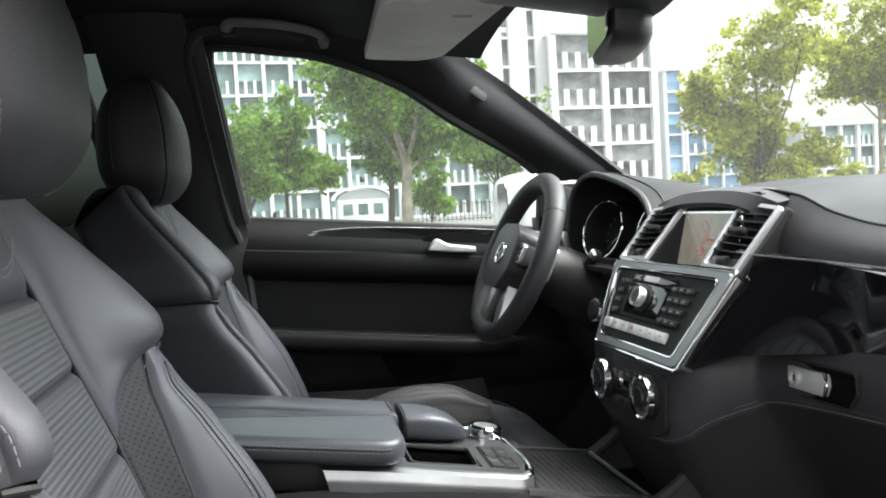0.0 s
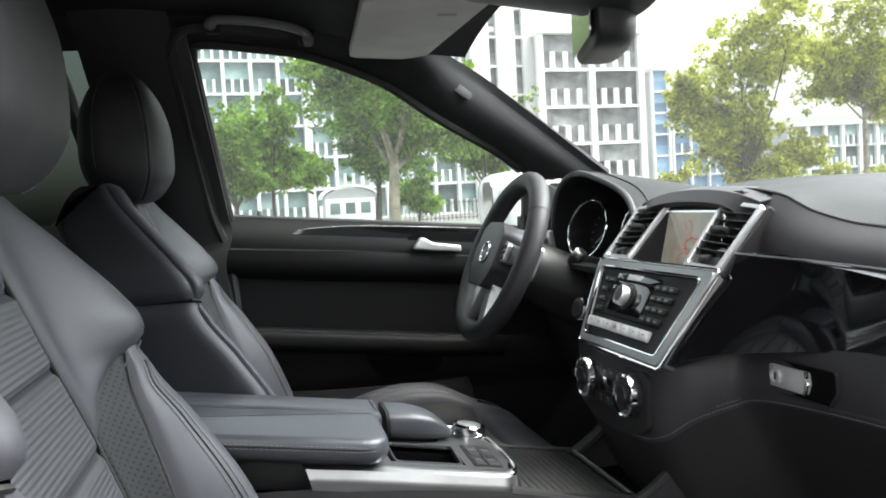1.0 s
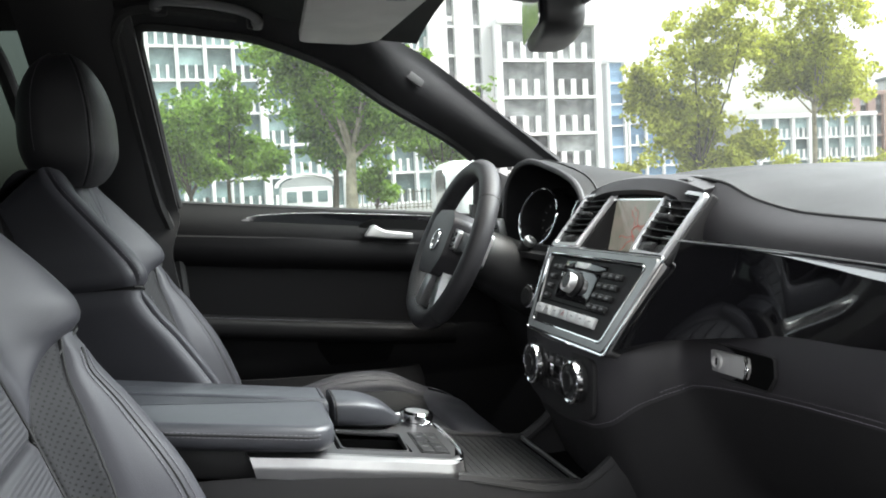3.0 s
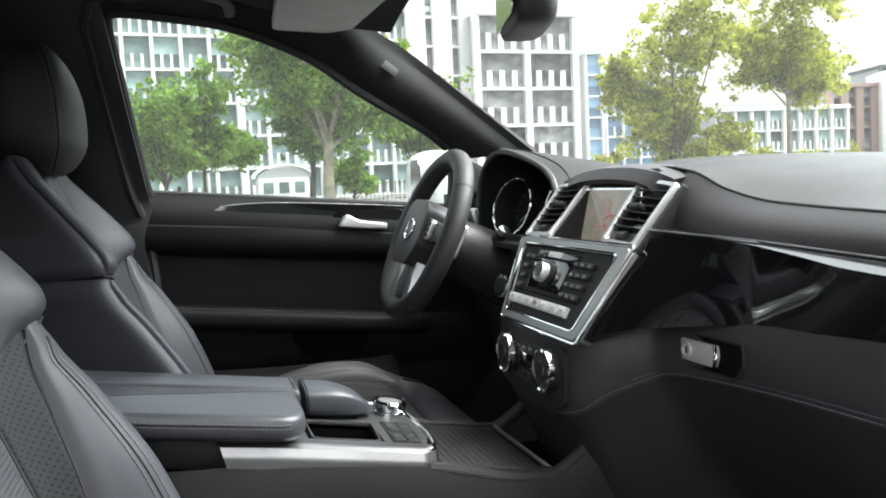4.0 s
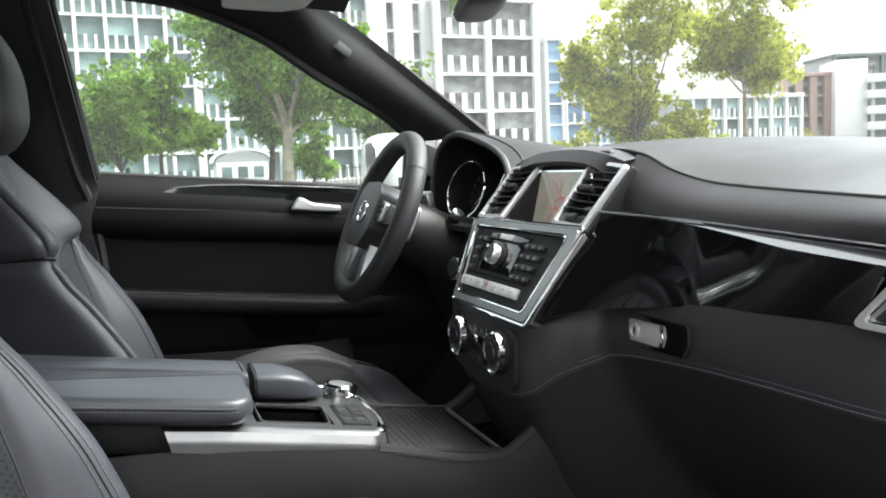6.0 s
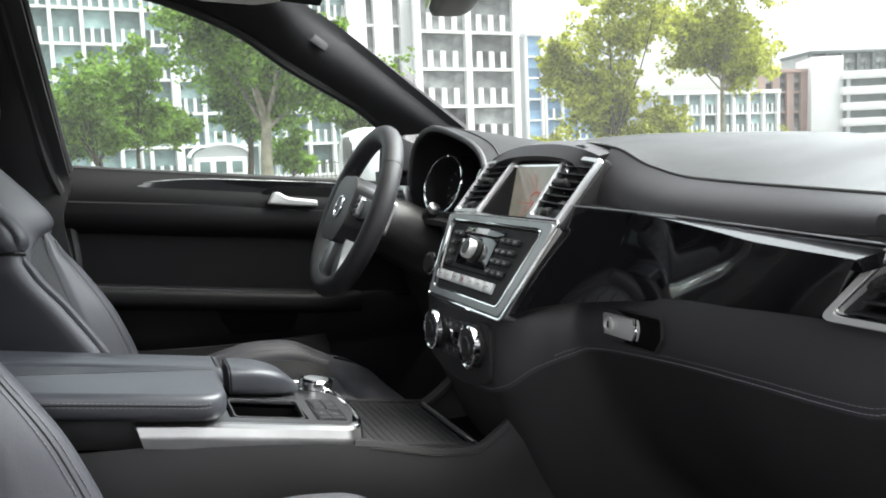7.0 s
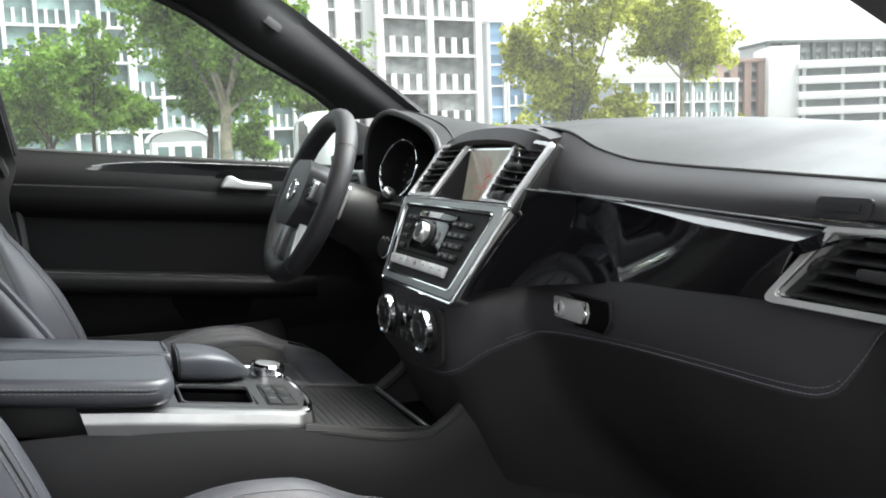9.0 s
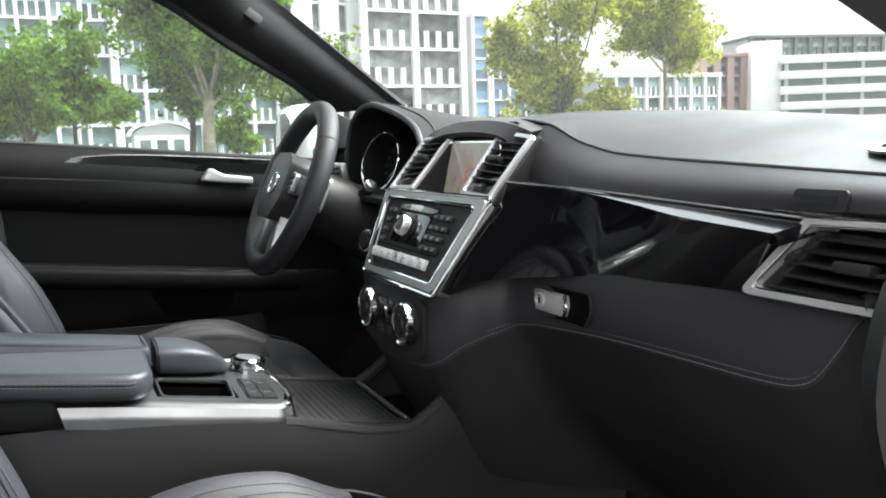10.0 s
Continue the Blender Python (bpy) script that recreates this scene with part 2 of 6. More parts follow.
def stitches(path, out, length=0.0042, gap=0.0016, width=0.00055, lift=0.0003):
    """Thread dashes along a path; out is the outward direction, a vector or a function of the index."""
    path = [Vector(p) for p in path]
    bm = bmesh.new()
    acc, total = 0.0, length + gap
    on = []
    for i in range(len(path) - 1):
        a, b = path[i], path[i + 1]
        d = b - a
        l = d.length
        if l < 1e-6:
            continue
        d.normalize()
        o = out(i) if callable(out) else Vector(out)
        o = (o - d * o.dot(d)).normalized()
        s = d.cross(o)
        pos = (-acc) % total
        while pos < l:
            c = a + d * pos + o * lift
            e = c + d * length
            vs = [bm.verts.new(p) for p in (c - s * width, c + s * width, e + s * width, e - s * width,
                  c - s * width * .5 + o * width, c + s * width * .5 + o * width, e + s * width * .5 + o * width, e - s * width * .5 + o * width)]
            for q in ((4, 5, 6, 7), (0, 1, 5, 4), (1, 2, 6, 5), (2, 3, 7, 6), (3, 0, 4, 7)):
                bm.faces.new([vs[k] for k in q])
            pos += total
        acc = (acc + l) % total
    return bm

def panel_frame(origin, up, right=(0, -1, 0)):
    """Local x to the right, y up the face, z out of it."""
    r, u = Vector(right).normalized(), Vector(up).normalized()
    n = r.cross(u)
    m = Matrix((r, u, n)).transposed().to_4x4()
    return Matrix.Translation(origin) @ m

def lerp(a, b, s):
    return a + (b - a) * s

def sstep(a, b, x):
    s = min(1, max(0, (x - a) / (b - a)))
    return s * s * (3 - 2 * s)

def table(x, *pairs):
    """Smooth value at x through (x, value) pairs in rising order."""
    if x <= pairs[0][0]:
        return pairs[0][1]
    if x >= pairs[-1][0]:
        return pairs[-1][1]
    k = len(pairs)
    def slope_at(i):
        if i == 0 or i == k - 1:
            j = min(i, k - 2)
            return (pairs[j + 1][1] - pairs[j][1]) / (pairs[j + 1][0] - pairs[j][0])
        l = (pairs[i][1] - pairs[i - 1][1]) / (pairs[i][0] - pairs[i - 1][0])
        r = (pairs[i + 1][1] - pairs[i][1]) / (pairs[i + 1][0] - pairs[i][0])
        return 0.0 if l * r <= 0 else 2 * l * r / (l + r)
    for i in range(k - 1):
        (a, p), (b, q) = pairs[i], pairs[i + 1]
        if x <= b:
            h = b - a
            t = (x - a) / h
            return ((1 + 2 * t) * (1 - t) ** 2 * p + t * (1 - t) ** 2 * h * slope_at(i)
                    + t * t * (3 - 2 * t) * q + t * t * (t - 1) * h * slope_at(i + 1))

# ---- outside: ground, buildings, trees ----
ASPHALT = material("asphalt", (0.16, 0.16, 0.155), 0.9, grain=0.4, grain_size=60, vary=0.2, vary_size=0.5)
GRASS = material("lawn", (0.07, 0.11, 0.03), 0.9, grain=0.5, grain_size=40, vary=0.35, vary_size=0.7)
CONCRETE = material("white_concrete", (0.80, 0.80, 0.79), 0.8, vary=0.06, vary_size=0.3)
GREYCON = material("pale_grey_concrete", (0.50, 0.51, 0.51), 0.8, vary=0.08, vary_size=0.3)
# Strong tone noise in teal and grey panes paints patches of reflected sky.
TEAL = material("teal_glass_sky_tones", (0.20, 0.27, 0.27), 0.22, vary=0.6, vary_size=0.4, random_tint=0.6)
GREYGLASS = material("grey_glass_sky_tones", (0.17, 0.18, 0.18), 0.25, vary=0.85, vary_size=0.45, random_tint=0.6)
BLUEGLASS = material("blue_window_glass", (0.22, 0.34, 0.48), 0.2, vary=0.25, vary_size=0.2, random_tint=0.4)
BROWN = material("brown_cladding", (0.36, 0.26, 0.23), 0.8, vary=0.1, vary_size=0.4)
DKCON = material("dark_cladding_and_deck_shade", (0.16, 0.18, 0.18), 0.7, vary=0.15, vary_size=0.4)
BARK = material("plane_tree_bark", (0.30, 0.27, 0.20), 0.9, grain=0.6, grain_size=14, vary=0.45, vary_size=3.5)
DARKBARK = material("dark_bark", (0.09, 0.075, 0.055), 0.9, grain=0.6, grain_size=14, vary=0.35, vary_size=4)
def leaf(name, c):
    m = material(name, c, 0.55, vary=0.35, vary_size=0.5, random_tint=0.55, island=True)
    t = m.node_tree
    b = t.nodes["Principled BSDF"]
    tr = t.nodes.new("ShaderNodeBsdfTranslucent")
    src = b.inputs["Base Color"].links[0].from_socket
    t.links.new(src, tr.inputs[0])
    mx = t.nodes.new("ShaderNodeMixShader")
    mx.inputs[0].default_value = 0.55
    t.links.new(b.outputs[0], mx.inputs[1])
    t.links.new(tr.outputs[0], mx.inputs[2])
    t.links.new(mx.outputs[0], t.nodes["Material Output"].inputs["Surface"])
    return m
LEAF_GREEN = leaf("green_leaves", (0.20, 0.33, 0.055))
LEAF_DARK = leaf("dark_green_leaves", (0.13, 0.24, 0.055))
LEAF_YELLOW = leaf("yellow_green_leaves", (0.43, 0.46, 0.075))

gr = part("ground", sheet(lambda u, v: (lerp(-1500, 1500, u), lerp(-1500, 1500, v), 0.0), 2, 2), ASPHALT)
tagged(gr, "pale grey paved ground round the car", "ground", kind="structure")

def shared(name, bm, mat):
    me = bpy.data.meshes.new(name)
    bmesh.ops.recalc_face_normals(bm, faces=bm.faces)
    bm.to_mesh(me)
    bm.free()
    me.materials.append(mat)
    return me
def put(name, me, parent, m):
    o = new(name, me)
    o.parent = parent
    o.matrix_basis = m
    return o

def facade(label, m, bays, floors, bay, storey, wall, pane_mat, depth=12.0, pier=0.35, fins=2, base=0.0, top_extra=0.6, thick_every=0, glass_share=0.48):
    """A framed block: piers, spandrel beams, a tall pane and a row of small panes on each floor. Local x along the front, y into the block."""
    b = thing("office_building", label, "building")
    b.matrix_basis = m
    W, H = bays * bay, floors * storey + base
    part("core", box(W - 0.4, depth, H, 0, pose(W / 2, depth / 2 + 0.55, H / 2)), GREYCON, b)
    part("roof", box(W + 0.5, depth + 1.0, top_extra, 0.05, pose(W / 2, depth / 2, H + top_extra / 2)), wall, b)
    pier_me = shared("pier", box(pier, 0.7, H, 0.03, pose(0, 0, H / 2)), wall)
    thick_me = shared("pier", box(pier * 2.2, 0.9, H, 0.03, pose(0, 0, H / 2)), wall)
    for i in range(bays + 1):
        put("pier", thick_me if thick_every and i % thick_every == 0 else pier_me, b, pose(i * bay, 0.1, 0))
    beam_me = shared("beam", box(W, 0.45, storey * 0.08, 0.02), wall)
    fin_me = shared("mullion", box(bay * 0.10, 0.30, storey * (0.92 - glass_share), 0.01), wall)
    big = shared("pane", box(bay - pier, 0.06, storey * glass_share, 0.0), pane_mat)
    low = shared("pane", box((bay - pier), 0.06, storey * (0.92 - glass_share), 0.0), pane_mat)
    for f in range(floors):
        z = base + f * storey
        put("beam", beam_me, b, pose(W / 2, 0.12, z + storey * 0.04))
        zl = z + storey * (0.08 + (0.92 - glass_share) / 2)
        zh = z + storey * (1 - glass_share / 2)
        for i in range(bays):
            put("pane", big, b, pose((i + 0.5) * bay, 0.42, zh))
            put("pane", low, b, pose((i + 0.5) * bay, 0.42, zl))
            for k in range(fins):
                put("mullion", fin_me, b, pose((i + (k + 1) / (fins + 1)) * bay, 0.22, zl))
    return b

def place(x, y, turn, z=0.0):
    return pose(x, y, z, 0, 0, turn)

facade("white framed office block with teal glazing behind the trees", place(-12.9, 86.0, 7), 18, 6, 2.75, 3.33, CONCRETE, TEAL, thick_every=7, base=0.0, fins=2, glass_share=0.5)
facade("white gridded office tower with grey windows, sky reflections painted in", place(31.9, 88.0, 4), 2, 5, 6.15, 4.1, CONCRETE, GREYGLASS, pier=0.75, fins=3, base=-1.3, glass_share=0.46)
facade("blank white stair tower with a strip of small windows", place(25.6, 90.0, 4), 2, 8, 3.1, 3.2, CONCRETE, GREYGLASS, pier=2.2, fins=0)
facade("narrow blue glass high-rise far behind the trees", place(60.2, 118.0, 0), 1, 6, 2.6, 3.25, CONCRETE, BLUEGLASS, pier=0.3, fins=0, depth=4)
facade("pale blue glass office block far behind the trees", place(65.0, 121.0, 0), 3, 5, 3.0, 3.4, CONCRETE, BLUEGLASS, pier=0.3, fins=1)
facade("pale slatted office block behind the trees", place(78.0, 110.0, -4), 8, 3, 2.8, 3.2, CONCRETE, TEAL, pier=0.5, fins=2)
facade("brown clad office building", place(101.0, 113.0, -10), 4, 4, 2.6, 3.3, BROWN, GREYGLASS, pier=1.3, fins=0)
facade("dark grey flat-roofed building", place(134.0, 136.0, -15), 9, 5, 3.4, 3.9, DKCON, GREYGLASS, pier=0.8, fins=1)
pk = thing("car_park", "white multi-storey car park with open decks", "building")
pk.matrix_basis = place(111.5, 106.0, -28)
for f in range(5):
    part("deck", box(52, 16, 1.3, 0.05, pose(26, 8, 2.0 + f * 2.55)), CONCRETE, pk)
    # Solid dark boxes fill the gaps between decks, painting the shade inside.
    part("deck_shade", box(51, 15, 1.3, 0, pose(26, 8.4, 0.75 + f * 2.55)), DKCON, pk)
    for i in range(9):
        part("column", box(0.5, 0.5, 1.3, 0, pose(1 + i * 6.2, 0.6, 0.75 + f * 2.55)), GREYCON, pk)
part("stair_tower", box(5, 9, 15.5, 0.05, pose(-2, 6, 7.75)), CONCRETE, pk)

# Unseen wall added behind the camera to cut sky light from the doorway.
sky_blocker = part("unseen_sky_blocker", box(60, 0.4, 5.5, 0.05, pose(2, -9.0, 2.75)), DKCON)
tagged(sky_blocker, "unseen plain dark wall added to cut low sky light", "wall", kind="structure")

def tree(label, at, height, trunk_r, crown_r, crown_z, leaves, mat, bark, seed, fork=0.35, leaf_size=0.16, lean=0.0):
    rnd = random.Random(seed)
    t = thing("tree", label, "tree", at)
    limbs = []
    fz = height * fork
    trunk = [Vector((lean * fz * s + 0.05 * math.sin(4 * s + seed), 0.05 * math.cos(3 * s + seed), fz * s)) for s in [k / 8 for k in range(9)]]
    bms = [tube(trunk, lambda f: trunk_r * (1.25 - 0.45 * f), 12)]
    tips = []
    n = 10
    for i in range(n):
        a = math.tau * i / n + rnd.uniform(-0.3, 0.3)
        out = rnd.uniform(0.35, 0.85) * crown_r
        top = lerp(crown_z + 0.12 * height, height, (i + rnd.random()) / n)
        st = trunk[-1] if i % 2 else trunk[-2]
        end = Vector((math.cos(a) * out, math.sin(a) * out, top))
        mid = st.lerp(end, 0.5) + Vector((rnd.uniform(-.3, .3), rnd.uniform(-.3, .3), 0.25))
        path = catmull([st, mid, end], 6)
        r0 = trunk_r * rnd.uniform(0.35, 0.6)
        bms.append(tube(path, lambda f, r0=r0: r0 * (1 - 0.85 * f), 7))
        tips += path[4:]
        for k in range(6):
            q = path[rnd.randrange(4, len(path) - 1)]
            e2 = q + Vector((rnd.uniform(-1, 1), rnd.uniform(-1, 1), rnd.uniform(-0.35, 0.6))) * crown_r * 0.45
            p2 = catmull([q, q.lerp(e2, 0.5) + Vector((0, 0, 0.1)), e2], 4)
            bms.append(tube(p2, lambda f, r0=r0: r0 * 0.4 * (1 - 0.8 * f), 5))
            tips += p2[2:]
    part("trunk", merge(*bms), bark, t, angle=80)
    rng = np.random.default_rng(seed)
    clumps = len(tips) * 3 // 2
    cen = np.array([tips[i % len(tips)] for i in range(clumps)])
    cen = cen + rng.normal(0, crown_r * 0.085, cen.shape)
    rad = rng.uniform(0.05, 0.17, clumps) * crown_r
    idx = rng.integers(0, clumps, leaves)
    d = rng.normal(0, 1, (leaves, 3))
    d /= np.linalg.norm(d, axis=1)[:, None]
    c = cen[idx] + d * (rad[idx] * rng.uniform(0.25, 1.0, leaves) ** 0.5)[:, None] * np.array([1, 1, 0.7])
    keep = c[:, 2] > crown_z + rng.normal(0, 0.35, leaves)
    c = c[keep]
    m = len(c)
    a = rng.normal(0, 1, (m, 3)); a /= np.linalg.norm(a, axis=1)[:, None]
    b = np.cross(a, rng.normal(0, 1, (m, 3))); b /= np.linalg.norm(b, axis=1)[:, None]
    s = (leaf_size * rng.uniform(0.6, 1.3, m))[:, None]
    v = np.stack([c - a * s, c + b * s * 0.55, c + a * s, c - b * s * 0.55], axis=1).reshape(-1, 3)
    me = bpy.data.meshes.new("crown")
    me.from_pydata(v.tolist(), [], np.arange(m * 4).reshape(-1, 4).tolist())
    link("crown", me, mat, t)
    return t

tree("plane tree with a forked pale trunk and green leaves", (4.35, 24.0, 0), 9.4, 0.17, 3.7, 2.4, 42000, LEAF_GREEN, BARK, 3, fork=0.28, leaf_size=0.085)
tree("small dark-trunked tree with green leaves", (4.86, 31.0, 0), 6.2, 0.12, 2.3, 2.2, 12000, LEAF_DARK, DARKBARK, 4, leaf_size=0.10)
tree("green street tree before the office block", (0.95, 30.0, 0), 6.2, 0.07, 2.1, 1.6, 13000, LEAF_GREEN, DARKBARK, 8, leaf_size=0.10)
tree("green street tree before the office block", (-1.9, 34.0, 0), 5.0, 0.08, 1.9, 1.5, 9000, LEAF_DARK, DARKBARK, 9, leaf_size=0.11)
tree("slender tree with sparse green leaves", (8.9, 30.0, 0), 5.0, 0.08, 1.8, 2.2, 6500, LEAF_GREEN, DARKBARK, 12, leaf_size=0.10)
tree("low green shrub tree beside the plane tree", (7.8, 38.0, 0), 3.4, 0.06, 1.2, 0.5, 5000, LEAF_GREEN, DARKBARK, 14, leaf_size=0.11, fork=0.2)
tree("yellow-green leafy tree beyond the windscreen", (23.8, 36.0, 0), 11.2, 0.13, 3.7, 0.9, 40000, LEAF_YELLOW, DARKBARK, 21, leaf_size=0.12, fork=0.17)
tree("yellow-green tree with a slim trunk", (30.4, 36.0, 0), 11.4, 0.12, 3.9, 4.1, 30000, LEAF_YELLOW, BARK, 25, leaf_size=0.12, fork=0.42)
tree("green street tree before the office block", (-0.4, 27.0, 0), 4.6, 0.06, 1.6, 1.6, 8000, LEAF_GREEN, DARKBARK, 17, leaf_size=0.09)
for i, (x, y, h) in enumerate(((33.5, 48.0, 2.6), (40.0, 52.0, 2.4), (47.0, 55.0, 2.2), (24.5, 45.0, 2.8), (55.0, 60.0, 2.4))):
    tree("low yellow-green shrub along the car park edge", (x, y, 0), h, 0.05, 1.8, 0.2, 6000, LEAF_YELLOW, DARKBARK, 40 + i, leaf_size=0.12, fork=0.15)

lp = thing("lamp_post", "slim pale grey street lamp post", "lamp post", (1.4, 45.0, 0))
part("pole", tube([Vector((0, 0, 0)), Vector((0, 0, 3)), Vector((0, 0, 7.4))], lambda f: 0.12 - 0.05 * f, 10), GREYCON, lp)
part("head", box(0.6, 0.25, 0.12, 0.04, pose(0.2, 0, 7.45)), GREYCON, lp)

# arched white gatehouse and railings before the office block
gt = thing("gatehouse", "small white gatehouse with a low arched roof", "building", (7.0, 60.0, 0))
part("wall", box(3.6, 2.0, 2.0, 0.03, pose(0, 1, 1.0)), CONCRETE, gt)
part("arched_roof", sheet(lambda u, v: (2.0 * math.cos(math.pi * u), lerp(-0.2, 2.2, v), 2.0 + 0.85 * math.sin(math.pi * u)), 24, 2, 0.15), CONCRETE, gt)
part("gable", prism([(1.85 * math.cos(math.pi * k / 20), 2.0 + 0.75 * math.sin(math.pi * k / 20)) for k in range(21)], 0.1, 0, Matrix(((1, 0, 0, 0), (0, 0, -1, 0.05), (0, 1, 0, 0), (0, 0, 0, 1)))), GREYCON, gt)
for k in range(3):
    part("window_pane", box(0.7, 0.06, 0.8, 0, pose(-1.1 + k * 1.1, -0.02, 1.3)), TEAL, gt)
fence = thing("railing", "dark metal railing before the office block", "fence", (14.5, 58.0, 0))
part("rail", box(9.0, 0.05, 0.05, 0, pose(0, 0, 1.3)), DARKBARK, fence)
part("rail", box(9.0, 0.05, 0.05, 0, pose(0, 0, 0.2)), DARKBARK, fence)
bar_mesh = shared("bar", box(0.05, 0.05, 1.45, 0, pose(0, 0, 0.722)), DARKBARK)
for k in range(30):
    put("bar", bar_mesh, fence, pose(-4.5 + k * 0.31, 0, 0))

# ---- car shell: floor, roof, pillars, glass ----
BADGE = material("grey_badge", (0.03, 0.03, 0.03), 0.6, vary=0.1)
MID = -0.02      # the car's centre line

def side_y(z, side=1):
    """The window plane of either side leans inwards."""
    return MID + side * (0.76 - 0.40 * (z - 1.2))

floor_ob = part("car_floor", sheet(lambda u, v: (lerp(-1.7, 1.35, u), lerp(-0.80, 0.80, v), 0.50 + (0.25 * sstep(0.80, 1.0, u))), 24, 10, 0.03), CARPET)
tagged(floor_ob, "black carpeted car floor", "floor", kind="structure")

def roof_fn(u, v):
    s = lerp(-1, 1, v)
    x = lerp(-1.8, 0.595 + 0.015 * s * s, u)
    z = 1.70 - 0.035 * abs(s) ** 3 - 0.085 * sstep(0.80, 1.0, u)
    return (x, MID + s * 0.55, z)
roof_ob = part("ceiling", sheet(roof_fn, 24, 20, 0.02), HEADLINER)
tagged(roof_ob, "black fabric headliner of the car", "ceiling", kind="structure")

def rail(side):
    """Roof rail over the doors, from the B pillar zone to the A pillar."""
    s = side
    def fn(u, v):
        x = lerp(-1.7, 0.502, u)
        zl = table(x, (-1.7, 1.56), (0.05, 1.60), (0.10, 1.602), (0.31, 1.577), (0.45, 1.526), (0.57, 1.452), (0.62, 1.424))
        zt = table(x, (-1.7, 1.62), (0.10, 1.66), (0.40, 1.64), (0.62, 1.60))
        q = lerp(zl, zt, v)
        bulge = 0.02 * math.sin(math.pi * v)
        return (x, side_y(q, s) - s * (0.03 * v + bulge), q)
    return sheet(fn, 46, 8, 0.03, flip=s < 0)

for side, nm in ((1, "driver"), (-1, "passenger")):
    tagged(part("roof_rail", rail(side), PILLAR), "black roof rail trim above the %s door" % nm, "trim", kind="structure")

def pillar_point(s, u, v):
    lo = Vector((lerp(0.50, 0.80, u), 0, lerp(1.494, 1.312, u)))
    lo.z -= 0.053 if s < 0 else 0.0
    hi = Vector((lerp(0.50, 0.945, u), 0, lerp(1.672, 1.318, u)))
    p = lo.lerp(hi, v)
    y = side_y(lo.z, s) * (1 - v) + (MID + s * 0.64) * v
    bulge = 0.028 * math.sin(math.pi * min(1, v * 1.15)) * s
    return Vector((p.x, y - bulge, p.z))

def pillar_surface(s, u, v):
    """Starts with the roof rail's own section and turns into the pillar."""
    q = lerp(1.4985, 1.622, v)
    rail_p = Vector((0.50, side_y(q, s) - s * (0.03 * v + 0.02 * math.sin(math.pi * v)), q))
    here, first = pillar_point(s, u, v), pillar_point(s, 0, v)
    return tuple((rail_p + here - first).lerp(here, sstep(0.0, 0.45, u)))

def a_pillar(side):
    return sheet(lambda u, v: pillar_surface(side, u, v), 36, 14, 0.02, flip=side < 0)

for side, nm in ((1, "driver"), (-1, "passenger")):
    ob = part("a_pillar", a_pillar(side), PILLAR)
    tagged(ob, "dark cloth-covered windscreen pillar on the %s side" % nm, "pillar", kind="structure")
    if side > 0:
        mat_b = panel_frame(Vector(pillar_surface(1, 0.30, 0.56)) + Vector((0, -0.004, 0)), (0.6, 0.1, 0.8), right=(0.8, 0.0, -0.6))
        part("airbag_badge", prism(round_outline([(-0.024, -0.009), (0.024, -0.009), (0.024, 0.009), (-0.024, 0.009)], 0.009), 0.006, 0.0015, mat_b), BADGE, ob, "small grey oval badge")

def b_pillar(side):
    s = side
    def fn(u, v):
        z = lerp(0.55, 1.66, v)
        xf = 0.128 + (1.16 - z) * 0.165
        x = lerp(xf - 0.17, xf, u) - (0.24 if s < 0 else 0.0)
        y = side_y(max(z, 1.2), s) - s * (0.055 + 0.012 * math.sin(math.pi * u))
        return (x, y, z)
    return sheet(fn, 8, 24, 0.03, flip=s < 0)

for side, nm in ((1, "driver"), (-1, "passenger")):
    tagged(part("b_pillar", b_pillar(side), SOFT), "black plastic centre pillar behind the %s door" % nm, "pillar", kind="structure")

def strip(pts, r, sides=8):
    return tube(catmull(pts, 6), r, sides)

# rubber seals round the driver's window and door opening
WIN = [(0.130, 1.262), (0.118, 1.33), (0.103, 1.44), (0.088, 1.545), (0.084, 1.585), (0.100, 1.602), (0.20, 1.594), (0.31, 1.577), (0.45, 1.526), (0.57, 1.452), (0.70, 1.381), (0.760, 1.338)]
tagged(part("window_seal", strip([(x, side_y(z) - 0.004, z) for x, z in WIN], 0.010), RUBBER), "black rubber seal round the driver's window", "seal", kind="structure")
tagged(part("door_seal", strip([(x - 0.035 - 0.012 * (1.6 - z), side_y(max(z, 1.2)) - 0.05, z) for x, z in ((0.19, 0.8), (0.165, 1.16), (0.13, 1.29), (0.09, 1.52), (0.085, 1.59), (0.13, 1.625), (0.30, 1.61))], 0.011), RUBBER), "black rubber door seal along the centre pillar", "seal", kind="structure")

tagged(part("window_frame", sheet(lambda u, v: (lerp(-0.075, 0.0, u) + 0.130 - 0.150 * (lerp(0.80, 1.64, v) - 1.262) - 0.03 * sstep(1.24, 1.16, lerp(0.80, 1.64, v)), side_y(max(1.2, lerp(0.80, 1.64, v))) - 0.012 - 0.05 * sstep(1.26, 1.18, lerp(0.80, 1.64, v)), lerp(0.80, 1.64, v)), 4, 40, 0.02, flip=True), HARD), "black frame of the driver's door window", "frame", kind="structure")

def pane(fn, nu=10, nv=10):
    ob = part("window_1", sheet(fn, nu, nv, 0.004), SIDE_GLASS)
    ob.visible_shadow = False
    return ob

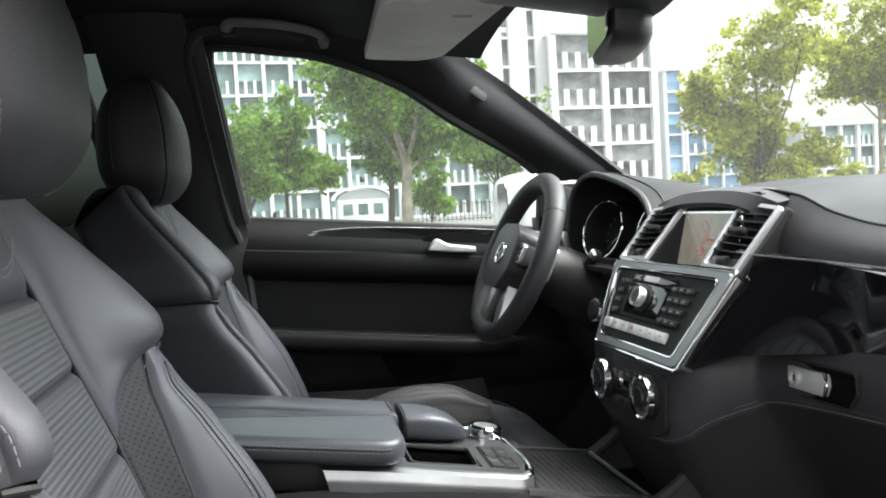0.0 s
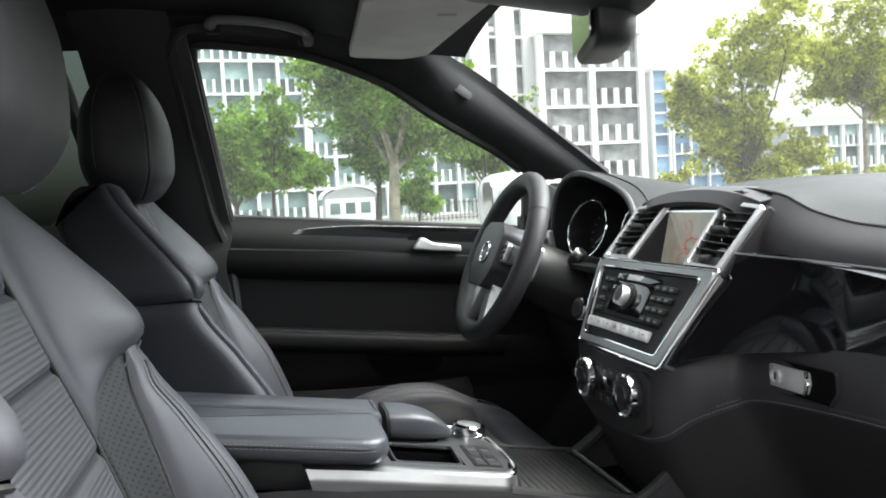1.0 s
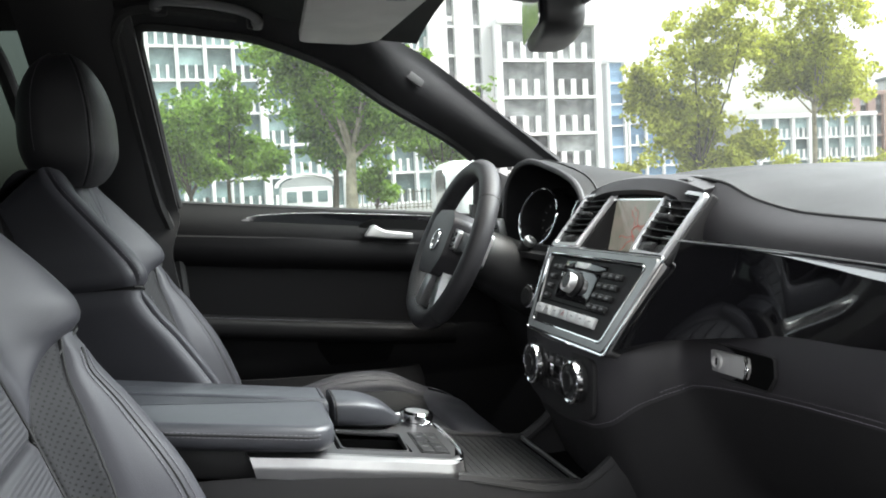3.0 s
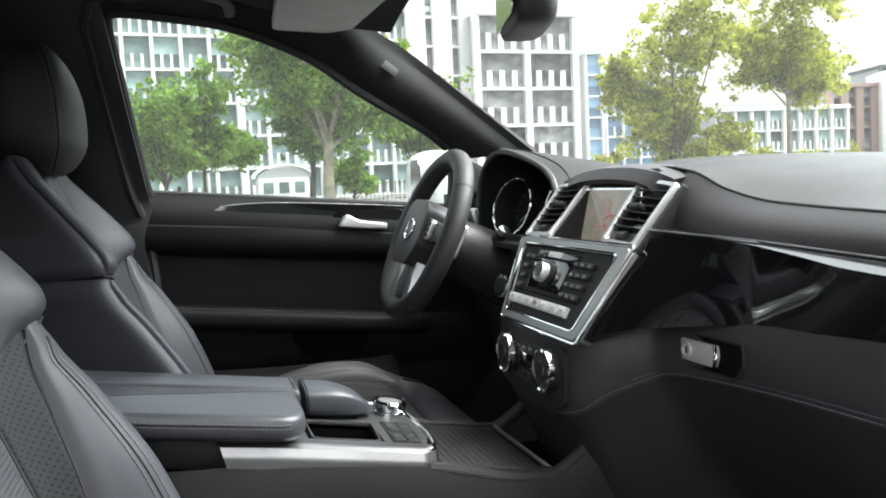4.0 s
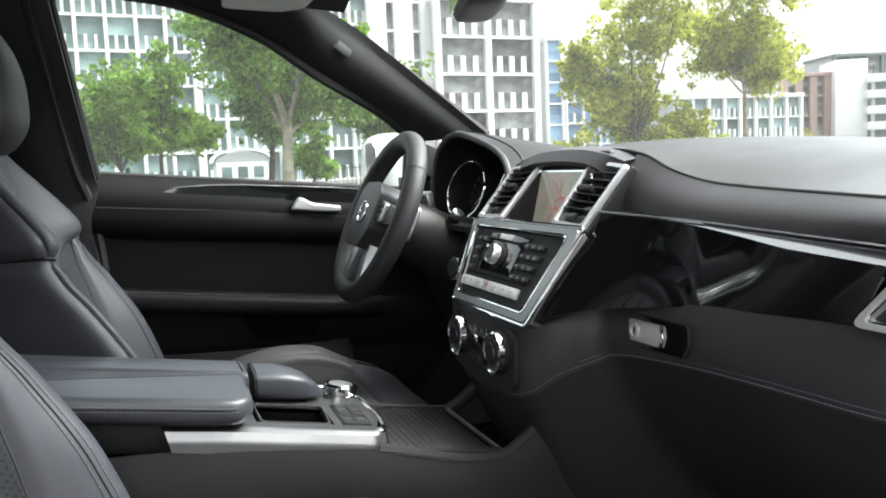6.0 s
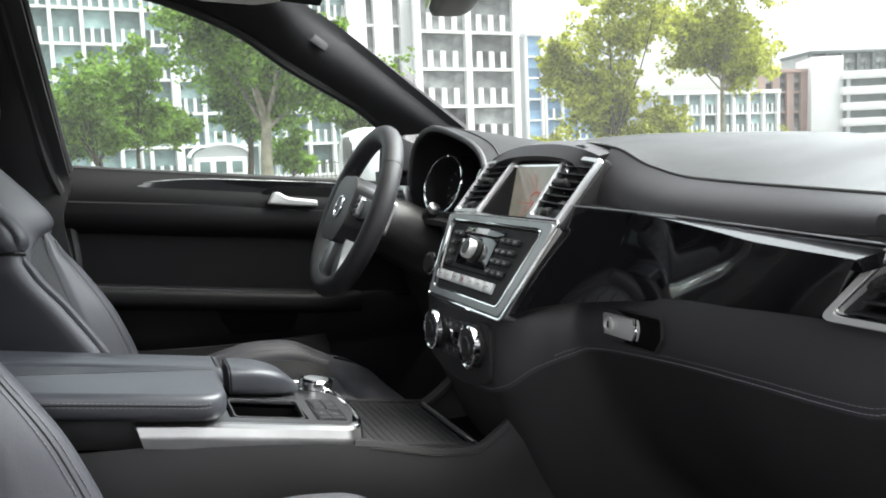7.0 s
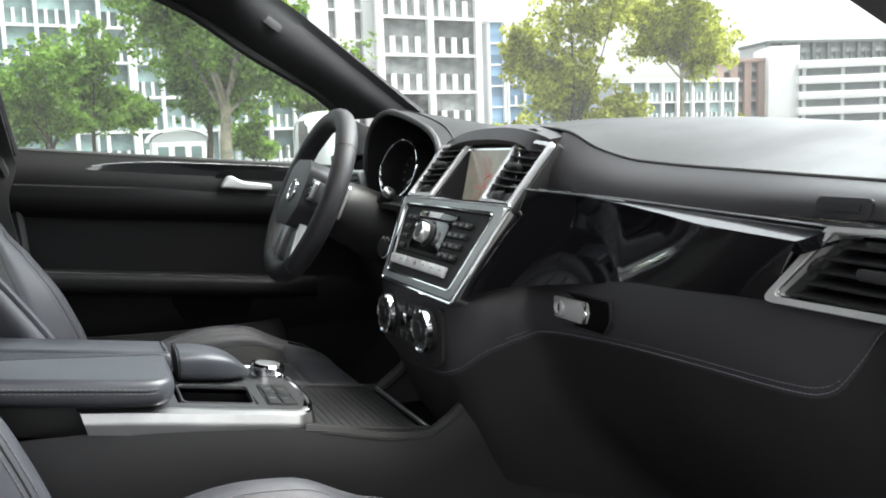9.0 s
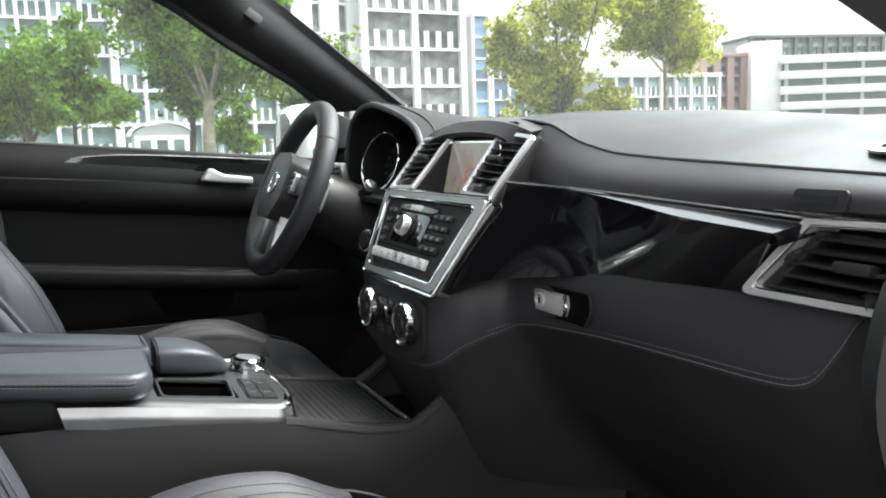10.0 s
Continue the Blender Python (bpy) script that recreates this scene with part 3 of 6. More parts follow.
def win_pane(u, v):
    x = lerp(0.08, 0.80, u)
    zt = table(x, (0.08, 1.60), (0.31, 1.585), (0.45, 1.535), (0.57, 1.46), (0.70, 1.388), (0.80, 1.32))
    z = lerp(1.20, zt, v)
    return (x, side_y(z) + 0.012, z)
tagged(pane(win_pane), "clear front side window of the driver's door", "window", kind="structure")
screen = part("windscreen", sheet(lambda u, v: (lerp(1.16, 0.54, v) + 0.05 * (1 - (2 * u - 1) ** 2), MID + lerp(-0.66, 0.66, u) * lerp(1.06, 0.95, v), lerp(1.22, 1.640, v)), 12, 10, 0.005), GLASS)
screen.visible_shadow = False
tagged(screen, "clear raked windscreen of the car", "windscreen", kind="structure")

# rear side: door glass, frame and rear bulkhead close the cabin
def rear_door(side):
    s = side
    body = sheet(lambda u, v: (lerp(-1.15, -0.02, u), side_y(1.2, s) - s * 0.02, lerp(0.55, 1.29 - 0.02 * u, v)), 8, 8, 0.06, flip=s < 0)
    return body
for side in (1, -1):
    tagged(part("rear_door", rear_door(side), SOFT), "black rear door trim panel", "door", kind="structure")
    pts = [(-0.10, 1.27), (-0.135, 1.45), (-0.17, 1.575), (-0.25, 1.60), (-0.7, 1.585), (-1.1, 1.54), (-1.15, 1.28)]
    tagged(part("rear_window_seal", strip([(x, side_y(z, side) - side * 0.02, z) for x, z in pts], 0.014), RUBBER), "black rubber seal round the rear door window", "seal", kind="structure")
rg = part("window_2", sheet(lambda u, v: (lerp(-1.15, -0.05, u), side_y(lerp(1.25, 1.62, v)) + 0.012, lerp(1.25, 1.62, v)), 6, 6, 0.004), PRIVACY)
rg.visible_shadow = False
tagged(rg, "dark tinted rear door window", "window", kind="structure")
tagged(part("rear_bulkhead", sheet(lambda u, v: (-1.72 + 0.1 * v, lerp(-0.8, 0.8, u), lerp(0.5, 1.68, v)), 6, 6, 0.03), SOFT), "dark rear wall of the cabin", "wall", kind="structure")
tagged(part("side_wall", sheet(lambda u, v: (lerp(-1.75, -1.12, u), side_y(lerp(0.5, 1.66, v) if v > .6 else 1.2) - 0.02, lerp(0.5, 1.66, v)), 4, 8, 0.03), SOFT), "dark rear quarter trim", "wall", kind="structure")
tagged(part("side_wall", sheet(lambda u, v: (lerp(-1.75, -1.12, u), side_y(lerp(0.5, 1.66, v) if v > .6 else 1.2, -1) + 0.02, lerp(0.5, 1.66, v)), 4, 8, 0.03, flip=True), SOFT), "dark rear quarter trim", "wall", kind="structure")
tagged(part("firewall", sheet(lambda u, v: (1.34 - 0.1 * v, lerp(-0.82, 0.82, u), lerp(0.45, 1.24, v)), 6, 6, 0.03), CARPET), "black carpeted bulkhead under the dashboard", "wall", kind="structure")
tagged(part("sill", box(2.6, 0.10, 0.14, 0.02, pose(-0.2, MID - 0.80, 0.50)), HARD), "black plastic sill of the open passenger doorway", "sill", kind="structure")
bonnet = part("bonnet", sheet(lambda u, v: (lerp(1.2, 2.35, u), lerp(-0.82, 0.82, v), 1.13 - 0.16 * u ** 2 - 0.04 * (2 * v - 1) ** 2), 12, 12, 0.02), BODY_WHITE)
tagged(bonnet, "white painted bonnet beyond the windscreen", "bonnet", kind="structure")

# ---- dashboard ----
dash = thing("dashboard", "black leather dashboard with lacquer trim and silver bezels", "dashboard", (0.9, MID, 0.9))
dash.location = (0, 0, 0)

def seam_z(y):
    return table(y, (-0.72, 1.210), (-0.55, 1.216), (-0.34, 1.225), (-0.25, 1.240), (-0.18, 1.262), (-0.10, 1.270), (0.06, 1.270), (0.13, 1.262), (0.20, 1.262), (0.60, 1.23), (0.72, 1.215))

def top_fn(u, v):
    y = lerp(-0.72, 0.70, u)
    x = lerp(0.80, 1.16, v)
    z0 = seam_z(y)
    crest = table(y, (-0.72, 1.240), (-0.5, 1.256), (-0.2, 1.274), (0.07, 1.285), (0.26, 1.285), (0.7, 1.26))
    hump = table(v, (0, 0.0), (0.25, 0.55), (0.6, 1.0), (1.0, 0.9))
    dip = 0.13 * sstep(0.16, 0.22, y) * sstep(0.60, 0.54, y) * (1 - v) ** 0.7
    return (x + 0.02 * math.cos(y * 2), y, lerp(z0, crest, hump) - dip)
part("top_pad", sheet(top_fn, 90, 18, 0.02, flip=True), LEATHER_TOP, dash, "soft black leather dash top")
seam_path = [Vector(top_fn(i / 90, 0.0)) + Vector((-0.001, 0, 0.0005)) for i in range(0, 46)]
part("top_seam", tube(seam_path, 0.0022, 6), RUBBER, dash)

# soft band under the seam
def band_fn(u, v):
    y = lerp(-0.715, -0.170, u)
    z = lerp(table(y, (-0.715, 1.186), (-0.58, 1.183), (-0.50, 1.179), (-0.17, 1.194)), seam_z(y) + 0.0008, v)
    x = lerp(0.776, 0.7985 + 0.02 * math.cos(y * 2), v) - 0.010 * math.sin(math.pi * v)
    return (x, y, z)
part("upper_band", sheet(band_fn, 40, 10, 0.015, flip=True), LEATHER_DASH, dash)
part("airbag_badge", prism(round_outline([(-0.026, -0.009), (0.026, -0.009), (0.026, 0.009), (-0.026, 0.009)], 0.006), 0.004, 0.001, panel_frame((0.7722, -0.644, 1.1935), (0.3, 0, 1))), SOFT, dash, "small embossed black badge")
part("badge_mark", box(0.034, 0.006, 0.001, 0, panel_frame((0.7716, -0.644, 1.194), (0.3, 0, 1))), HARD, dash)

# lacquered trim with a ledge on top
def fascia_bottom(y):
    return table(y, (-0.62, 1.112), (-0.565, 1.110), (-0.40, 1.098), (-0.235, 1.080), (-0.17, 1.062), (-0.12, 1.045))
def fascia_fn(u, v):
    """The lacquer's upper edge is a sloping shelf that widens towards the door; the face below it is hollow."""
    y = lerp(lerp(-0.574, -0.638, v), -0.150, u)
    zt = table(y, (-0.63, 1.177), (-0.48, 1.182), (-0.29, 1.189), (-0.15, 1.195))
    zb = fascia_bottom(y)
    k = sstep(0.52, 1.0, u)
    shelf = table(y, (-0.63, 0.030), (-0.52, 0.027), (-0.44, 0.017), (-0.34, 0.006), (-0.26, 0.001), (-0.15, 0.001))
    lip = zt - shelf * 0.27 - 0.001
    top_x = lerp(0.775, 0.742, k)
    if v > 0.80:
        q = (v - 0.80) / 0.20
        return (top_x - shelf * (1 - q), y, lerp(lip, zt, q))
    w = v / 0.80
    base_x = lerp(0.775, lerp(0.672, 0.742, w), k)
    prof = lerp(0.005, shelf, w) - 0.10 * shelf * math.sin(math.pi * w) + 0.004 * math.sin(math.pi * w)
    return (base_x - prof * (1 - 0.4 * k), y, lerp(zb, lip, w))
part("lacquer_trim", sheet(fascia_fn, 60, 50, 0.012, flip=True), GLOSS, dash, "high-gloss black lacquer trim")
part("trim_line", tube([Vector(fascia_fn(i / 40 * 0.97, 1.0)) + Vector((-0.002, 0, 0.0012)) for i in range(41)], 0.0012, 6), SATIN, dash, "thin silver line")

# lower leather panel wraps round the centre
PLAN = catmull([(0.668, 0.14, 0), (0.650, 0.02, 0), (0.652, -0.09, 0), (0.657, -0.132, 0), (0.678, -0.160, 0), (0.712, -0.182, 0), (0.742, -0.208, 0), (0.752, -0.30, 0), (0.757, -0.45, 0), (0.760, -0.58, 0), (0.762, -0.705, 0)], 8)
def plan_at(u):
    f = u * (len(PLAN) - 1)
    i = min(int(f), len(PLAN) - 2)
    return PLAN[i].lerp(PLAN[i + 1], f - i)
def hem_z(y):
    return table(y, (-0.71, 1.122), (-0.687, 1.107), (-0.668, 1.077), (-0.640, 1.043), (-0.615, 1.035), (-0.57, 1.032), (-0.49, 1.030), (-0.40, 1.027), (-0.30, 1.021), (-0.21, 1.012), (-0.175, 0.990), (-0.14, 0.957), (-0.10, 0.945), (0.02, 0.938), (0.14, 0.94))
def lower_fn(u, v):
    p = plan_at(u)
    zt = fascia_bottom(p.y) + 0.003 if p.y < -0.12 else 1.048
    z = lerp(hem_z(p.y), zt, v)
    return (p.x + 0.012 * (1 - v) ** 3 + 0.014 * v * v * sstep(0.1, -0.2, p.y), p.y, z)
part("lower_panel", sheet(lower_fn, 110, 12, 0.015), LEATHER_DASH, dash, "black leather lower panel")
hem = [Vector(lower_fn(0.12 + 0.86 * i / 160, 0.055)) + Vector((-0.0012, 0, 0)) for i in range(161)]
part("stitching", merge(stitches(hem, (-1, 0, 0)), stitches([p + Vector((0, 0, 0.0055)) for p in hem[70:]], (-1, 0, 0))), THREAD, dash, "grey double stitching")
# knee area below the stitched hem slopes away
def knee_fn(u, v):
    p = plan_at(u)
    z0 = hem_z(p.y)
    w = sstep(-0.12, -0.24, p.y)
    z = lerp(z0, lerp(0.80, 0.74, w), v)
    x = p.x + 0.012 + v * lerp(0.06, 0.22, w) + 0.03 * math.sin(math.pi * v) * -w
    return (x, p.y - 0.0, z)
part("knee_panel", sheet(knee_fn, 80, 12, 0.015, flip=True), SOFT, dash, "dark soft plastic underside")
part("end_cap", sheet(lambda u, v: (lerp(0.775, 1.12, u) - 0.01 * math.sin(3 * v), -0.722, lerp(0.72, 1.235, v)), 8, 10, 0.02, flip=True), HARD, dash)
part("end_cap", sheet(lambda u, v: (lerp(0.76, 1.12, u), 0.70, lerp(0.72, 1.235, v)), 8, 8, 0.02), HARD, dash)

# glove box latch
G = panel_frame((0.7585, -0.300, 1.055), (0.04, 0, 1), right=(-0.02, -1, 0.02))
hole = round_outline([(-0.063, -0.0185), (0.046, -0.0185), (0.058, -0.002), (0.056, 0.0185), (-0.063, 0.0185)], 0.007)
# Flat black plate just proud of the panel paints the recess's shade.
latch = part("latch_recess", prism(hole, 0.004, 0, G @ pose(0, 0, 0.0012)), SHADE_BLACK, dash, "flat black plate painting the shade of the latch recess")
part("latch_rim", ring_plate([(x * 1.045, y * 1.10) for x, y in hole], hole, 0.004, G @ pose(0, 0, 0.0030), 0.001), SOFT, latch)
plate = prism(round_outline([(-0.055, -0.0125), (0.011, -0.0125), (0.016, 0.0), (0.013, 0.0125), (-0.058, 0.0125)], 0.004), 0.006, 0.0015, G @ pose(0, 0, 0.006))
part("latch_handle", plate, CAST, latch, "satin silver pull")
part("latch_lip", tube([G @ Vector(p) for p in ((0.009, -0.0125, 0.006), (0.0145, -0.008, 0.0075), (0.0165, 0, 0.008), (0.0155, 0.008, 0.0075), (0.012, 0.0125, 0.006))], 0.0022, 8), CHROME, latch)
part("lock_ring", lathe([(0.0095, 0), (0.0095, 0.003), (0.0068, 0.0032), (0.0068, 0.0010), (0.001, 0.0010)], G @ pose(-0.043, 0, 0.006)), CAST, latch)
part("keyhole", box(0.002, 0.008, 0.001, 0, G @ pose(-0.043, 0, 0.0078)), SHADE_BLACK, latch)

# ---- centre stack ----
S = panel_frame((0.661, MID, 1.054), (0.52, 0, 1))
outer = [(-0.130, -0.002), (0.130, -0.002), (0.178, 0.134), (-0.178, 0.131)]
inner = [(-0.119, 0.010), (0.113, 0.010), (0.150, 0.122), (-0.160, 0.120)]
inner2 = [(-0.117, 0.012), (0.111, 0.012), (0.147, 0.119), (-0.157, 0.117)]
stack = part("stack_bezel", ring_plate(round_outline(outer, 0.010), round_outline(inner, 0.012), 0.03, S @ pose(0, 0, 0.004), 0.006), BRUSHED, dash, "silver trapezoid bezel")
part("bezel_line", tube([S @ Vector((x, y, 0.003)) for x, y in round_outline(inner, 0.012)], 0.0018, 6, closed=True), CHROME, stack, "chrome inner line")
part("bezel_line", tube([S @ Vector((x, y, 0.001)) for x, y in round_outline([(-0.132, -0.004), (0.132, -0.004), (0.181, 0.136), (-0.180, 0.133)], 0.010)], 0.0022, 6, closed=True), CHROME, stack, "chrome outer line")
part("control_face", prism(round_outline(inner2, 0.012), 0.02, 0, S @ pose(0, 0, -0.001)), SOFT, stack, "matt black control face")
part("deck_panel", prism(round_outline([(-0.078, 0.053), (0.030, 0.053), (0.034, 0.100), (-0.090, 0.100)], 0.004), 0.004, 0.001, S @ pose(-0.002, 0, 0.0018)), GLOSS, stack)
part("display_slot", prism([(-0.086, 0.1025), (0.046, 0.1025), (0.047, 0.112), (-0.087, 0.112)], 0.003, 0.0006, S @ pose(0.0, 0, 0.0028)), GLOSS, stack)
part("indicator_window", prism([(-0.051, 0.1035), (-0.006, 0.1035), (-0.004, 0.1125), (-0.051, 0.1125)], 0.003, 0.0005, S @ pose(0, 0, 0.0034)), SILVERKEY, stack)
# rotary dial with a chrome collar
D = S @ pose(-0.026, 0.077, 0.0)
part("dial_base", lathe([(0.018, 0), (0.018, 0.005), (0.0155, 0.007), (0.005, 0.007)], D), HARD, stack, "dark dial collar")
dial = part("dial", lathe([(0.0145, 0), (0.0148, 0.009), (0.0135, 0.0115), (0.0112, 0.0100), (0.001, 0.0095)], D @ pose(0, 0, 0.008), n=36, ribs=1, rib_depth=0.03), SATIN, stack, "knurled silver dial")
part("dial_cap", lathe([(0.0102, 0), (0.0102, 0.0006), (0.001, 0.0010)], D @ pose(0, 0, 0.0178)), HARD, dial)
# black keys left and right of the dial
key_a = box(0.018, 0.0085, 0.006, 0.0022)
key_me = bpy.data.meshes.new("key")
bmesh.ops.recalc_face_normals(key_a, faces=key_a.faces)
key_a.to_mesh(key_me); key_a.free(); smooth(key_me, 40)
key_me.materials.append(HARD)
bar_b = box(0.008, 0.0016, 0.0004)
bar_me = bpy.data.meshes.new("key_mark"); bar_b.to_mesh(bar_me); bar_b.free(); bar_me.materials.append(GREYBAR)
for (x0, y0, cols, rows) in ((-0.112, 0.053, 2, 4), (0.048, 0.053, 3, 4)):
    for r in range(rows):
        for c in range(cols):
            if cols == 2 and c == 1 and r < 3:
                continue
            k = new("key", key_me)
            k.parent = stack
            k.matrix_basis = S @ pose(x0 + c * 0.0195 + (r - 1.5) * 0.0028 * (1 if x0 > 0 else -1), y0 + r * 0.0155, 0.002)
            b = new("key_mark", bar_me)
            b.parent = k
            b.matrix_basis = pose(0, 0, 0.0031)
part("deck_slot", box(0.215, 0.0016, 0.001, 0, S @ pose(-0.020, 0.0465, -0.0004)), SHADE_BLACK, stack)
# row of silver keys
sk = box(0.0282, 0.0150, 0.005, 0.0012)
sk_me = bpy.data.meshes.new("silver_key"); bmesh.ops.recalc_face_normals(sk, faces=sk.faces); sk.to_mesh(sk_me); sk.free(); smooth(sk_me, 40); sk_me.materials.append(SILVERKEY)
for i in range(7):
    k = new("silver_key", sk_me)
    k.parent = stack
    k.matrix_basis = S @ pose(-0.112 + i * 0.0292, 0.0315, 0.0015)
    b = new("key_mark", bar_me)
    b.parent = k
    b.matrix_basis = pose(0, 0.001, 0.0026)
key_tri = part("hazard_mark", ring_plate([(-0.004, -0.003), (0.004, -0.003), (0, 0.004)], [(-0.0025, -0.0021), (0.0025, -0.0021), (0, 0.0024)], 0.0004, S @ pose(-0.0242, 0.0325, 0.0047)), material("red_print", (0.5, 0.03, 0.03), 0.5), stack)

# vents and screen above the bezel
VUP = (0.070, 0, 0.082)
V = panel_frame((0.722, MID, 1.170), VUP)
def vent(sgn):
    q = lambda pts: [(sgn * x, y) for x, y in pts][::sgn]
    out = q([(0.083, 0.004), (0.172, 0.000), (0.173, 0.103), (0.074, 0.113)])
    inn = q([(0.091, 0.012), (0.163, 0.009), (0.165, 0.096), (0.083, 0.105)])
    v = part("vent", ring_plate(round_outline(out, 0.006), round_outline(inn, 0.005), 0.009, V @ pose(0, 0, 0.004), 0.003), SATIN, dash, "silver framed air vent")
    # Black sheet behind the slats paints the vent's inner shade.
    part("vent_back", prism(q([(0.089, 0.010), (0.165, 0.007), (0.167, 0.098), (0.081, 0.107)]), 0.004, 0, V @ pose(0, 0, -0.022)), SHADE_BLACK, v)
    cheek = q([(0.080, 0.001), (0.176, -0.002), (0.178, 0.106), (0.070, 0.116)])
    part("vent_box", ring_plate(round_outline(cheek, 0.004), round_outline(inn, 0.005), 0.05, V @ pose(0, 0, -0.003), 0.002), SOFT, v)
    for i in range(6):
        y = 0.034 + i * 0.0118
        s = y / 0.108
        w0, w1 = lerp(0.091, 0.084, s), lerp(0.163, 0.165, s)
        part("slat", box(w1 - w0, 0.0022, 0.016, 0.0008, V @ pose(sgn * (w0 + w1) / 2, y, -0.004, 20, 0, -sgn * 3)), HARD, v)
    part("vent_tab", box(0.034, 0.008, 0.012, 0.002, V @ pose(sgn * 0.118, 0.062, 0.004)), SOFT, v, "vent thumb tab")
    part("thumb_wheel_plate", prism(q([(0.092, 0.013), (0.162, 0.010), (0.163, 0.024), (0.091, 0.027)]), 0.01, 0.001, V @ pose(0, 0, -0.001)), HARD, v)
    part("thumb_wheel", lathe([(0.008, -0.009), (0.0085, -0.006), (0.0085, 0.006), (0.008, 0.009)], V @ pose(sgn * 0.124, 0.018, -0.003, 0, 90, 0), n=24, ribs=1, rib_depth=0.06), SOFT, v)
vent(1)
vent(-1)
# hood over the screen
def hood_fn(u, v):
    y = MID + lerp(-0.156, 0.172, u)
    s = abs(2 * u - 1)
    zt = 1.277 - 0.019 * s ** 2.4
    prof = [(0.760, zt - 0.020 - 0.075 * s ** 12), (0.775, zt - 0.004), (0.80, zt), (0.86, zt - 0.004)]
    f = v * 3
    i = min(int(f), 2)
    a, b = prof[i], prof[i + 1]
    return (lerp(a[0], b[0], f - i) + 0.018, y, lerp(a[1], b[1], f - i))
part("screen_hood", sheet(hood_fn, 40, 12, 0.010, flip=True), LEATHER_DASH, dash, "black leather hood over the screen")
T = panel_frame((0.772, MID, 1.160), (0.2, 0, 1))
part("screen_surround", prism(round_outline([(-0.105, -0.004), (0.105, -0.004), (0.115, 0.112), (-0.115, 0.112)], 0.006), 0.02, 0.001, T @ pose(0, 0, -0.004)), SOFT, dash, "matt black screen surround")
disp = part("navigation_screen", prism(round_outline([(-0.083, 0.004), (0.083, 0.004), (0.083, 0.082), (-0.083, 0.082)], 0.003), 0.003, 0, T @ pose(0, 0, -0.0005)), None, dash, "lit navigation screen with a pale map")
part("screen_edge", ring_plate(round_outline([(-0.087, 0.0), (0.087, 0.0), (0.087, 0.086), (-0.087, 0.086)], 0.004), round_outline([(-0.083, 0.004), (0.083, 0.004), (0.083, 0.082), (-0.083, 0.082)], 0.003), 0.004, T @ pose(0, 0, 0.0015), 0.001), CHROME, disp)
mp = bpy.data.materials.new("map_display")
mp.use_nodes = True
mb = mp.node_tree.nodes["Principled BSDF"]
mb.inputs["Base Color"].default_value = (0.02, 0.02, 0.02, 1)
mb.inputs["Roughness"].default_value = 0.15
mco = mp.node_tree.nodes.new("ShaderNodeTexCoord")
mno = mp.node_tree.nodes.new("ShaderNodeTexNoise")
mno.inputs["Scale"].default_value = 35
mra = mp.node_tree.nodes.new("ShaderNodeValToRGB")
mra.color_ramp.elements[0].position, mra.color_ramp.elements[0].color = 0.4, (0.40, 0.42, 0.34, 1)
mra.color_ramp.elements[1].position, mra.color_ramp.elements[1].color = 0.62, (0.55, 0.50, 0.43, 1)
mp.node_tree.links.new(mco.outputs["Object"], mno.inputs["Vector"])
mp.node_tree.links.new(mno.outputs["Fac"], mra.inputs["Fac"])
mp.node_tree.links.new(mra.outputs[0], mb.inputs["Emission Color"])
mb.inputs["Emission Strength"].default_value = 0.16
disp.data.materials.append(mp)
ROAD = bpy.data.materials.new("map_road")
ROAD.use_nodes = True
rb = ROAD.node_tree.nodes["Principled BSDF"]
rb.inputs["Base Color"].default_value = (0.1, 0.02, 0.02, 1)
rb.inputs["Emission Color"].default_value = (0.55, 0.10, 0.08, 1)
rb.inputs["Emission Strength"].default_value = 0.22
rr = random.Random(5)
hub = (0.008, 0.034)
for i in range(8):
    a = i * 0.785 + rr.uniform(-0.3, 0.3)
    pts = []
    for k in range(7):
        d = 0.010 + k * 0.008
        x = max(-0.08, min(0.08, hub[0] + d * math.cos(a) + rr.uniform(-0.004, 0.004)))
        y = max(0.008, min(0.078, hub[1] + d * 0.75 * math.sin(a) + rr.uniform(-0.003, 0.003)))
        pts.append((x, y, 0.0006))
    part("map_line", tube([T @ p for p in catmull(pts, 3)], 0.00045, 4), ROAD, disp)
part("map_line", tube([T @ Vector((hub[0] + 0.017 * math.cos(a) * (1 + .2 * math.sin(3 * a)), hub[1] + 0.012 * math.sin(a), 0.0006)) for a in [k * 0.2618 for k in range(24)]], 0.0007, 4, closed=True), ROAD, disp)

# climate panel with two knobs
C = panel_frame((0.657, MID + 0.006, 1.004), (0.06, 0, 1))
clim = part("climate_panel", prism(round_outline([(-0.113, -0.040), (-0.05, -0.056), (0.05, -0.056), (0.113, -0.040), (0.113, 0.036), (-0.113, 0.036)], 0.02), 0.006, 0.002, C @ pose(0, 0, 0.0025)), SOFT, dash, "matt black climate control panel")
part("climate_field", prism(round_outline([(-0.05, -0.030), (0.05, -0.030), (0.05, 0.028), (-0.05, 0.028)], 0.004), 0.004, 0.001, C @ pose(0, 0, 0.0055)), HARD, clim)
part("climate_display", prism([(-0.030, -0.010), (0.030, -0.010), (0.030, 0.010), (-0.030, 0.010)], 0.002, 0.0004, C @ pose(0, 0, 0.0068)), GLOSS, clim)
